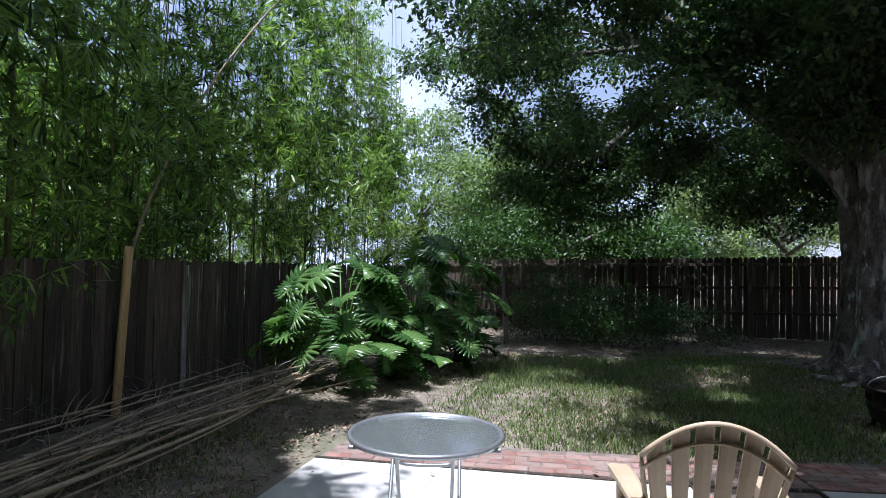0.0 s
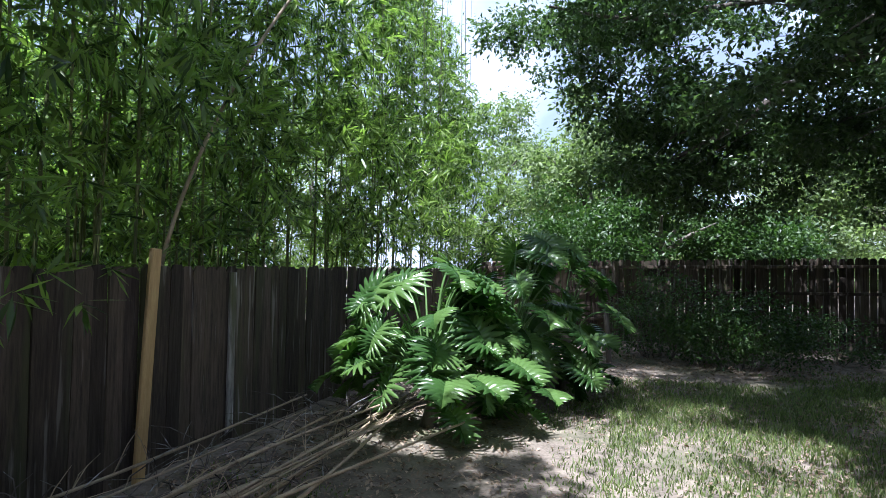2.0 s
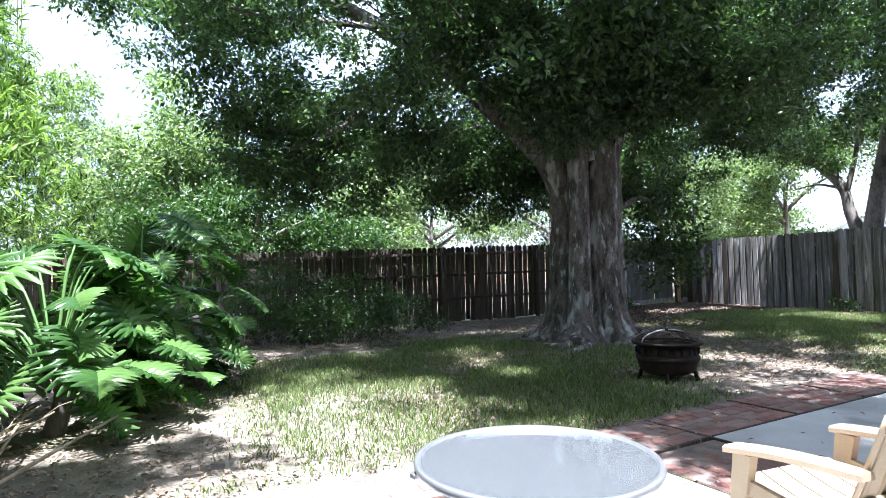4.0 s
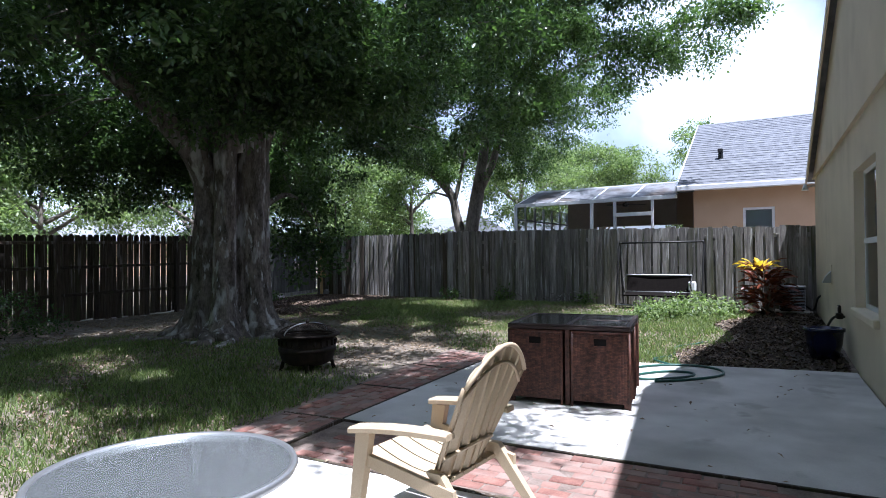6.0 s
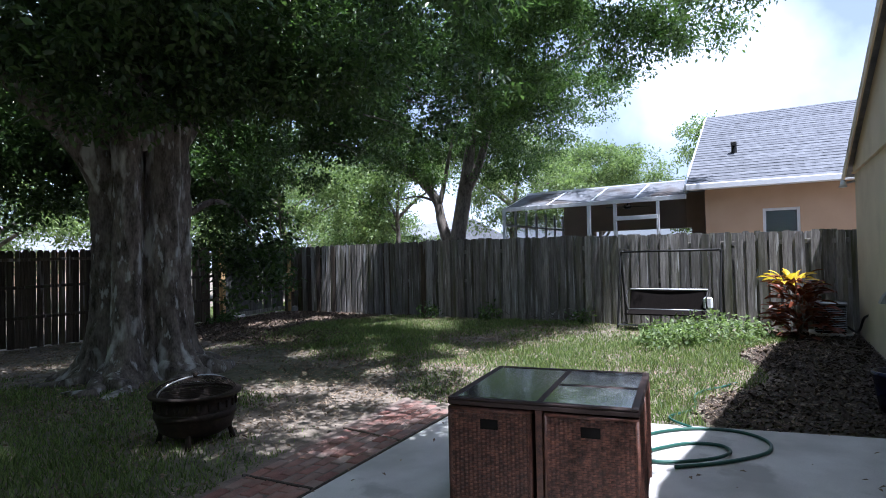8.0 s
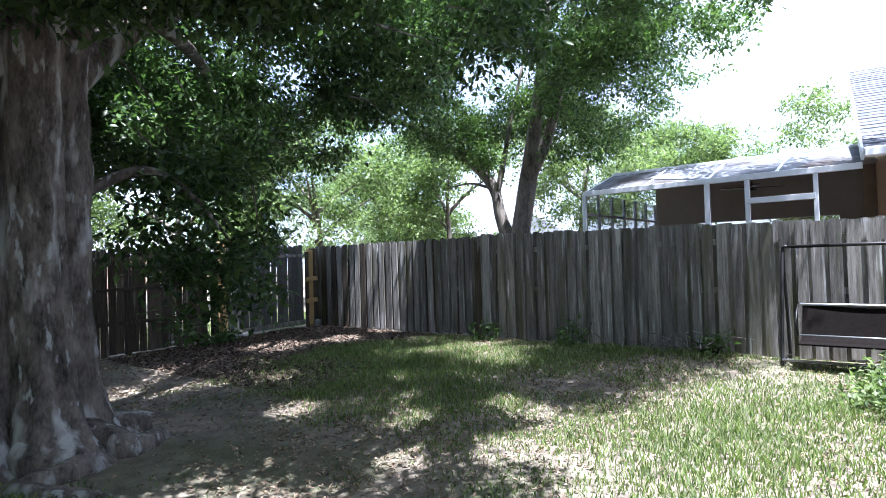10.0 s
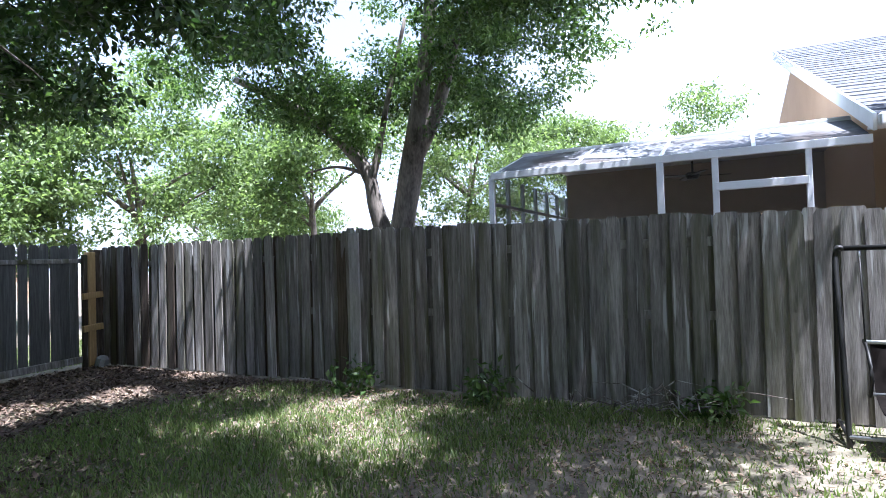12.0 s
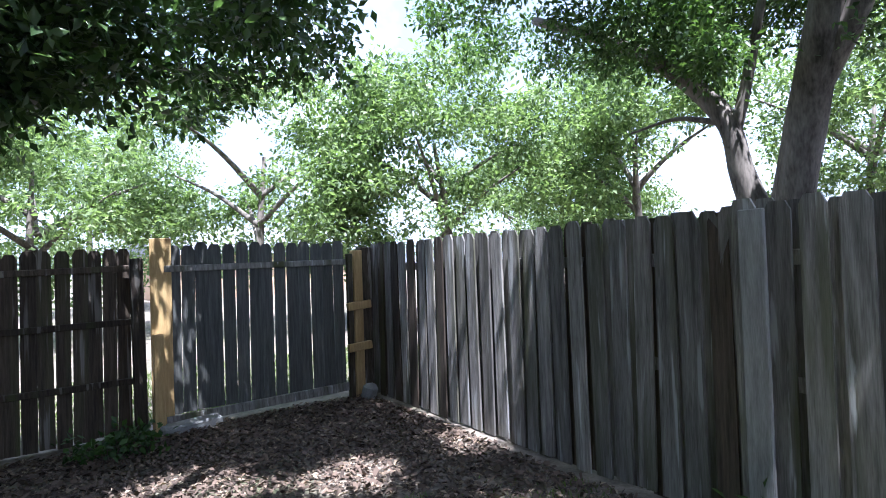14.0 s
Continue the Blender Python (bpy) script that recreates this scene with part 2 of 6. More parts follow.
# ---- mesh helpers ----
class Mesh:
    """Collects vertices and faces for one mesh."""
    def __init__(self):
        self.v, self.f = [], []

    def add(self, verts, faces):
        k = len(self.v)
        self.v += [tuple(p) for p in verts]
        self.f += [tuple(i + k for i in q) for q in faces]
        return self

    def box(self, x0, x1, y0, y1, z0, z1, m=None, bevel=0.0):
        b = min(bevel, (x1 - x0) / 3, (y1 - y0) / 3, (z1 - z0) / 3)
        if b <= 0:
            vs = [(x, y, z) for z in (z0, z1) for y in (y0, y1) for x in (x0, x1)]
            fs = [(0, 2, 3, 1), (4, 5, 7, 6), (0, 1, 5, 4), (2, 6, 7, 3), (0, 4, 6, 2), (1, 3, 7, 5)]
        else:
            vs, fs = bevelled(x0, x1, y0, y1, z0, z1, b)
        if m is not None:
            vs = [m @ Vector(p) for p in vs]
        return self.add(vs, fs)

    def tube(self, points, radii, seg=8, cap=True, lobes=None):
        pts = [Vector(p) for p in points]
        k, ref = len(self.v), Vector((0.31, 0.17, 0.93))
        for i, p in enumerate(pts):
            d = (pts[min(i + 1, len(pts) - 1)] - pts[max(i - 1, 0)]).normalized()
            if abs(d.dot(ref)) > 0.97:
                ref = Vector((0.95, 0.1, 0.2))
            a = d.cross(ref).normalized()
            b = d.cross(a)
            for j in range(seg):
                t = 2 * math.pi * j / seg
                r = radii[i] * (lobes(i, t) if lobes else 1)
                self.v.append(tuple(p + a * math.cos(t) * r + b * math.sin(t) * r))
        for i in range(len(pts) - 1):
            for j in range(seg):
                q, w = k + i * seg + j, k + i * seg + (j + 1) % seg
                self.f.append((q, w, w + seg, q + seg))
        if cap:
            self.f.append(tuple(k + j for j in range(seg))[::-1])
            self.f.append(tuple(k + (len(pts) - 1) * seg + j for j in range(seg)))
        return self

    def lathe(self, profile, seg=32, centre=(0, 0, 0)):
        k = len(self.v)
        for r, z in profile:
            for j in range(seg):
                t = 2 * math.pi * j / seg
                self.v.append((centre[0] + r * math.cos(t), centre[1] + r * math.sin(t), centre[2] + z))
        for i in range(len(profile) - 1):
            for j in range(seg):
                q, w = k + i * seg + j, k + i * seg + (j + 1) % seg
                self.f.append((q, w, w + seg, q + seg))
        return self

    def data(self, name, mat, smooth=False):
        me = bpy.data.meshes.new(name)
        me.from_pydata(self.v, [], self.f)
        me.materials.append(mat)
        if smooth:
            me.polygons.foreach_set("use_smooth", [True] * len(me.polygons))
        me.update()
        return me


def bevelled(x0, x1, y0, y1, z0, z1, b):
    """A box with chamfered edges."""
    bm = bmesh.new()
    bmesh.ops.create_cube(bm, size=1.0)
    for v in bm.verts:
        v.co = Vector(((x0 + x1) / 2 + v.co.x * (x1 - x0), (y0 + y1) / 2 + v.co.y * (y1 - y0), (z0 + z1) / 2 + v.co.z * (z1 - z0)))
    bmesh.ops.bevel(bm, geom=bm.edges[:], offset=b, segments=1, affect="EDGES")
    bm.verts.index_update()
    vs, fs = [tuple(v.co) for v in bm.verts], [tuple(v.index for v in f.verts) for f in bm.faces]
    bm.free()
    return vs, fs


def thing(name, m=None, label="", category="", group="", kind=""):
    ob = new(name)
    ob.empty_display_size = 0.1
    if m is not None:
        ob.matrix_basis = m
    return tagged(ob, label, category, group, kind)


def part(name, mesh, mat, parent, label="", smooth=False, m=None):
    ob = new(name, mesh if isinstance(mesh, bpy.types.Mesh) else mesh.data(name, mat, smooth))
    ob.parent = parent
    if m is not None:
        ob.matrix_basis = m
    return tagged(ob, label)


def solid(name, mesh, mat, label="", category="", kind="", smooth=False, m=None, group=""):
    ob = new(name, mesh if isinstance(mesh, bpy.types.Mesh) else mesh.data(name, mat, smooth))
    if m is not None:
        ob.matrix_basis = m
    return tagged(ob, label, category, group, kind)


def bend(points, per=6):
    """A smooth line through the points."""
    p = [np.array(q, float) for q in points]
    p = [2 * p[0] - p[1]] + p + [2 * p[-1] - p[-2]]
    out = []
    for i in range(1, len(p) - 2):
        for s in range(per):
            t = s / per
            out.append(0.5 * (2 * p[i] + (p[i + 1] - p[i - 1]) * t + (2 * p[i - 1] - 5 * p[i] + 4 * p[i + 1] - p[i + 2]) * t * t
                              + (3 * p[i] - p[i - 1] - 3 * p[i + 1] + p[i + 2]) * t ** 3))
    out.append(p[-2])
    return [tuple(q) for q in out]


def ground_z(x, y):
    """Height of the soil: level with the patio, rising gently to the far fence."""
    t = min(max((x - 5.0) / 7.0, 0), 1)
    rise = 0.22 * t * t * (3 - 2 * t)
    mound = 0.12 * math.exp(-((x - 4.8) ** 2 + (y - 9.7) ** 2) / 3.0)
    bumpy = 0.025 * noise.noise((x * 0.9, y * 0.9, 3.0)) + 0.012 * noise.noise((x * 3.1, y * 3.1, 7.0))
    return -0.03 + rise + mound + bumpy


def leaf_cloud(name, centres, per, spread, length, width, mat, parent, seed, droop=0.3, fold=0.25, flat=0.7, label="", fan=False):
    """Many small leaves scattered round the tips of twigs, as one mesh. Each leaf is two triangles folded along its rib.
    fan: the leaves of a tip spring from one node, like those of bamboo."""
    rng = np.random.default_rng(seed)
    c = np.repeat(np.asarray(centres, float), per, axis=0)
    n = len(c)
    g = rng.normal(size=(n, 3)) * np.array([spread, spread, spread * flat]) * 0.55
    base = c + g
    d = rng.normal(size=(n, 3)) + g / (spread * 0.5 + 1e-6) * 0.5
    if fan:
        lead = np.repeat(rng.normal(size=(len(centres), 3)) + np.array([0.6, -0.2, 0.15]), per, axis=0)
        d = lead * 0.75 + rng.normal(size=(n, 3)) * 0.75
    d[:, 2] -= droop * 2
    d /= np.linalg.norm(d, axis=1)[:, None]
    up = np.array([0, 0, 1.0]) + rng.normal(size=(n, 3)) * 0.55
    side = np.cross(d, up)
    side /= np.linalg.norm(side, axis=1)[:, None] + 1e-9
    nor = np.cross(side, d)
    s = (rng.uniform(0.65, 1.3, n))[:, None]
    tip, mid = base + d * length * s, base + d * length * s * 0.45
    a = mid + side * width * s * 0.5 + nor * width * fold * s
    b = mid - side * width * s * 0.5 + nor * width * fold * s
    v = np.stack([base, a, tip, b], axis=1).reshape(-1, 3)
    k = np.arange(n)[:, None] * 4
    tri = np.concatenate([k + np.array([0, 1, 2]), k + np.array([0, 2, 3])], axis=1).reshape(-1)
    me = bpy.data.meshes.new(name)
    me.vertices.add(n * 4), me.loops.add(n * 6), me.polygons.add(n * 2)
    me.vertices.foreach_set("co", v.reshape(-1).astype(np.float32))
    me.loops.foreach_set("vertex_index", tri.astype(np.int32))
    me.polygons.foreach_set("loop_start", np.arange(n * 2, dtype=np.int32) * 3)
    me.materials.append(mat)
    me.update(calc_edges=True)
    ob = new(name, me)
    ob.parent = parent
    return tagged(ob, label)


def crown_points(n, centre, radii, seed, gap=0.0, scale=0.45, shell=0.35, low=None, keep=None):
    """Twig-tip places in a lumpy crown with gaps."""
    rng, out = np.random.default_rng(seed), []
    while len(out) < n:
        u = rng.normal(size=3)
        u /= np.linalg.norm(u)
        r = rng.uniform(shell ** 3, 1) ** (1 / 3)
        p = np.array(centre) + u * r * np.array(radii)
        if noise.noise(Vector(p * scale)) + 0.5 * noise.noise(Vector(p * scale * 2.7)) < gap:
            continue
        if low is not None and p[2] < low(p[0], p[1]):
            continue
        if keep is not None and not keep(p):
            continue
        out.append(p)
    return out


def boughs(tips, per, spread, seed, flat=0.5):
    """Each tip becomes a bough: a flattened group of sprays, with air between boughs."""
    rng = np.random.default_rng(seed)
    t = np.repeat(np.asarray(tips, float), per, axis=0)
    return t + rng.normal(size=t.shape) * np.array([spread, spread, spread * flat])


# ---- ground ----
def build_ground():
    xs = np.concatenate([np.linspace(-300, -12, 10), np.linspace(-10, 14, 121), np.linspace(16, 400, 12)])
    ys = np.concatenate([np.linspace(-200, -8, 8), np.linspace(-6, 17, 116), np.linspace(19, 400, 12)])
    g = Mesh()
    for y in ys:
        for x in xs:
            z = ground_z(x, y)
            if -2.6 < x < 6.6 and -3.5 < y < 4.9:
                z = min(z, -0.06)
            g.v.append((x, y, z))
    w = len(xs)
    g.f = [(j * w + i, j * w + i + 1, (j + 1) * w + i + 1, (j + 1) * w + i) for j in range(len(ys) - 1) for i in range(w - 1)]
    solid("ground", g, M_SOIL, "patchy lawn soil with brown leaf litter", "ground", "structure", True)


build_ground()


def prism(corners, z0, z1, bevel=0.012):
    """A slab with a level top from plan corners (counter-clockwise), its upper edge chamfered."""
    n, m = len(corners), Mesh()
    cx, cy = sum(c[0] for c in corners) / n, sum(c[1] for c in corners) / n
    inner = []
    for x, y in corners:
        d = math.hypot(x - cx, y - cy)
        inner.append((x - (x - cx) / d * bevel * 1.4, y - (y - cy) / d * bevel * 1.4))
    m.v = [(x, y, z0) for x, y in corners] + [(x, y, z1 - bevel) for x, y in corners] + [(x, y, z1) for x, y in inner]
    for i in range(n):
        j = (i + 1) % n
        m.f += [(i, j, n + j, n + i), (n + i, n + j, 2 * n + j, 2 * n + i)]
    m.f.append(tuple(2 * n + i for i in range(n)))
    return m


pavement = thing("pavement", label="pale concrete patio slabs edged with red brick", category="patio", kind="structure")
part("slab", prism([(2.32, 0.17), (6.53, 0.56), (5.42, 4.74), (1.88, 4.27)], -0.12, 0.0), M_CONCRETE, pavement)
part("slab", prism([(-2.0, -2.6), (1.5, -2.6), (1.33, 0.05), (0.98, 4.10), (-1.9, 3.95)], -0.12, -0.004), M_CONCRETE, pavement)
part("mortar_bed", prism([(1.36, -0.1), (2.29, 0.12), (1.85, 4.24), (1.0, 4.13)], -0.12, -0.010), M_JOINT, pavement)
part("mortar_bed", prism([(-1.9, 3.98), (1.9, 4.30), (5.42, 4.78), (5.7, 5.62), (0.75, 4.80), (-1.85, 4.45)], -0.12, -0.011), M_JOINT, pavement)
for a, b in (((0.98, 4.115), (1.87, 4.285)), ((0.98, 4.12), (0.90, 4.74)), ((1.87, 4.29), (1.78, 4.88)), ((3.1, 4.46), (3.02, 5.12)), ((4.3, 4.62), (4.35, 5.35)), ((1.90, 4.275), (5.42, 4.755)),
             ((1.865, 4.27), (2.305, 0.2)), ((0.99, 4.11), (1.345, 0.1)), ((-1.9, 3.965), (0.98, 4.115))):
    u = Vector((b[0] - a[0], b[1] - a[1]))
    part("joint_strip", Mesh().box(0, u.length, -0.013, 0.013, -0.06, 0.003, bevel=0.004), M_BOARD_BROWN, pavement, "dark sunken timber joint", m=pose(a[0], a[1], 0, 0, 0, math.degrees(math.atan2(u.y, u.x))))

# ---- fences ----
def board_mesh(name, width, height, thick, mat, ear=0.035):
    """One upright dog-eared fence board, its foot at the origin."""
    w, e = width / 2, ear
    outline = [(-w, 0), (w, 0), (w, height - e), (w - e, height), (-w + e, height), (-w, height - e)]
    m = Mesh()
    m.v = [(x, 0, z) for x, z in outline] + [(x, thick, z) for x, z in outline]
    n = len(outline)
    m.f = [tuple(range(n)), tuple(range(2 * n - 1, n - 1, -1))] + [(j, i, n + i, n + j) for i, j in ((k, (k + 1) % n) for k in range(n))]
    return m.data(name, mat)


def fence_run(name, label, start, end, top, widths, gap, mats, seed, lean=0.6, foot=0.02, depth=0.004):
    """Dog-eared boards side by side from start to end, every other one set back."""
    rng = random.Random(seed)
    a, b = Vector((*start, 0)), Vector((*end, 0))
    along = (b - a).normalized()
    yaw = math.degrees(math.atan2(along.y, along.x))
    root = thing(name, label=label, category="fence", kind="structure")
    length, s = (b - a).length, 0.0
    shared, flip = {}, False
    while s < length:
        w = rng.choice(widths)
        p = a + along * (s + w / 2)
        u = (s + w / 2) / length
        z0 = ground_z(p.x, p.y) + foot + rng.uniform(-0.02, 0.02)
        h = top(u) - z0 + rng.uniform(-0.018, 0.018)
        mat = mats(u, rng)
        key = (w, mat.name)
        if key not in shared:
            shared[key] = board_mesh("board", w, 1.0, 0.018, mat, ear=0.028)
        m = pose(p.x, p.y, z0, rng.uniform(-lean, lean), rng.uniform(-lean, lean) * 0.8, yaw + rng.uniform(-2.0, 2.0))
        flip = not flip
        m = m @ Matrix.Translation((0, depth if flip else rng.choice((0, 0.004, -0.004)), 0)) @ Matrix.Diagonal((1, 1, h, 1))
        part("board", shared[key], None, root, m=m)
        s += w + rng.uniform(*gap)
    return root, along, yaw


def rail(root, p0, p1, size=(0.04, 0.09), mat=None, name="rail"):
    """A timber between two points, its wide side upright."""
    a, b = Vector(p0), Vector(p1)
    d = b - a
    m = Mesh().box(0, d.length, -size[0] / 2, size[0] / 2, -size[1] / 2, size[1] / 2, bevel=0.006)
    turn = Matrix.Translation(a) @ pose(0, 0, 0, 0, -math.degrees(math.atan2(d.z, math.hypot(d.x, d.y))), math.degrees(math.atan2(d.y, d.x)))
    return part(name, m, mat, root, m=turn)


def post(root, x, y, z0, z1, size=0.09, mat=None, lean=(0, 0), yaw=0.0):
    m = Mesh().box(-size / 2, size / 2, -size / 2, size / 2, 0, z1 - z0, bevel=0.008)
    return part("post", m, mat, root, m=pose(x, y, z0, lean[0], lean[1], yaw))


brown = lambda u, r: M_BOARD_BROWN
# the near side of the lot, along x = -4.4
left_fence, _, _ = fence_run("fence_west", "old dark brown wooden board fence", (-4.44, 15.2), (-4.44, -4.0), lambda u: 1.56, (0.135, 0.14, 0.142), (0.0, 0.004), brown, 3, foot=-0.03)
rail(left_fence, (-4.50, -4, 0.35), (-4.50, 15.2, 0.35), mat=M_BOARD_BROWN)
rail(left_fence, (-4.50, -4, 1.25), (-4.50, 15.2, 1.25), mat=M_BOARD_BROWN)
part("patch_board", Mesh().box(-0.045, 0.045, -0.01, 0.012, 0.0, 1.46, bevel=0.004), M_BOARD_GREY, left_fence, "pale grey narrow patch board", m=pose(-4.405, 5.69, 0.05, 0, 0, 90))
# the back of the lot, along y = 15.1
back_top = lambda u: 1.72 + 0.36 * u
back_fence, _, _ = fence_run("fence_north", "dark wooden fence with daylight between its boards", (-4.4, 15.14), (9.66, 15.14), back_top, (0.125, 0.13, 0.135), (0.0, 0.019), brown, 5)
for z in (0.40, 1.02, 1.58):
    rail(back_fence, (-4.4, 15.10, z), (9.7, 15.10, z + 0.30), (0.04, 0.065), M_BOARD_BROWN)
for x in (-1.2, 1.5, 4.28, 7.1):
    post(back_fence, x, 15.03, -0.1, 1.70 + 0.026 * (x + 4.4), 0.10, M_BOARD_BROWN, (0.5, -1.0))
post(back_fence, 9.74, 14.98, -0.1, 1.98, 0.12, M_BOARD_BROWN, (0, -0.8))
# the far side, along x = 12.4
STEP = 0.355
def far_mats(u, r):
    return M_BOARD_BROWN if r.random() < (0.34 if u < STEP else 0.0) else M_BOARD_GREY
far_top = lambda u: (2.10 if u < STEP else 2.13 - 0.15 * (u - STEP) / (1 - STEP))
far_fence, _, _ = fence_run("fence_east", "weathered grey dog-eared wooden board fence", (12.41, 15.1), (12.41, 0.9), far_top, (0.14, 0.145, 0.15), (-0.058, -0.034), far_mats, 8, depth=0.036)
for z in (0.5, 1.1, 1.8):
    rail(far_fence, (12.47, 0.9, z), (12.47, 15.1, z), mat=M_BOARD_GREY)
part("step_board", Mesh().box(-0.075, 0.075, -0.02, 0.01, 0, 1.86, bevel=0.006), M_BOARD_PALE, far_fence, "pale full-height joint board", m=pose(12.385, 9.97, 0.22, 0, 0, -90))


def build_gate():
    gate = thing("gate", label="closed grey board gate between yellow timber posts", category="gate", kind="structure")
    rng, x, shared = random.Random(4), 10.02, {}
    while x < 12.05:
        w = rng.choice((0.13, 0.135, 0.14))
        z0 = 0.30 + rng.uniform(-0.02, 0.02)
        if w not in shared:
            shared[w] = board_mesh("board", w, 1.0, 0.018, M_BOARD_GATE, 0.03)
        part("board", shared[w], None, gate, m=pose(x + w / 2, 15.06, z0, rng.uniform(-0.4, 0.4), rng.uniform(-0.4, 0.4), 0) @ Matrix.Diagonal((1, 1, 2.13 - z0 + rng.uniform(-0.02, 0.02), 1)))
        x += w + rng.choice((0.003, 0.005, 0.016, 0.030))
    rail(gate, (9.98, 15.02, 1.86), (12.10, 15.02, 1.88), (0.04, 0.07), M_BOARD_GREY)
    rail(gate, (9.98, 15.00, 0.24), (12.10, 15.00, 0.33), (0.04, 0.10), M_BOARD_GREY)
    post(gate, 9.90, 14.92, 0.0, 1.18, 0.10, M_YELLOW_WOOD)
    m = Mesh().box(-0.105, 0.105, -0.02, 0.02, 0, 2.14, bevel=0.006)
    part("post", m, M_YELLOW_WOOD, gate, m=pose(9.95, 15.035, 0.05))
    post(gate, 12.20, 15.0, 0.1, 2.02, 0.12, M_YELLOW_WOOD)
    post(gate, 12.335, 15.05, 0.1, 2.06, 0.14, M_BOARD_BROWN)
    post(gate, 12.09, 14.97, 0.15, 1.98, 0.07, M_BOARD_BROWN)
    for z in (0.82, 1.33):
        part("latch_block", Mesh().box(-0.16, 0.16, -0.03, 0.03, -0.05, 0.05, bevel=0.008), M_YELLOW_WOOD, gate, m=pose(12.18, 14.90, z, 0, -5, 0))


build_gate()
solid("paving_block", Mesh().box(-0.30, 0.30, -0.11, 0.11, 0, 0.14, bevel=0.02), M_STONE, "grey concrete block lying under the gate", "block", m=pose(10.2, 14.86, 0.11, 0, -3, 6))
solid("stone", Mesh().box(-0.10, 0.10, -0.08, 0.08, 0, 0.22, bevel=0.05), M_STONE, "grey stone leaning at the gate post", "stone", m=pose(12.2, 14.78, 0.16, 14, 8, 25))
solid("timber_post", Mesh().box(-0.05, 0.05, -0.022, 0.022, 0, 1.74, bevel=0.01), M_YELLOW_WOOD, "yellow timber board leaning on the fence", "timber board", m=pose(-4.36, 4.60, -0.04, 0.6, 0, 90) @ pose(0, 0, 0, 0, 2.6, 0))

# ---- own house: a gable wall with a recess where the walk begins ----
HOUSE = pose(6.45, 0.54, 0, 0, 0, 5.5)   # x along the wall, y outwards


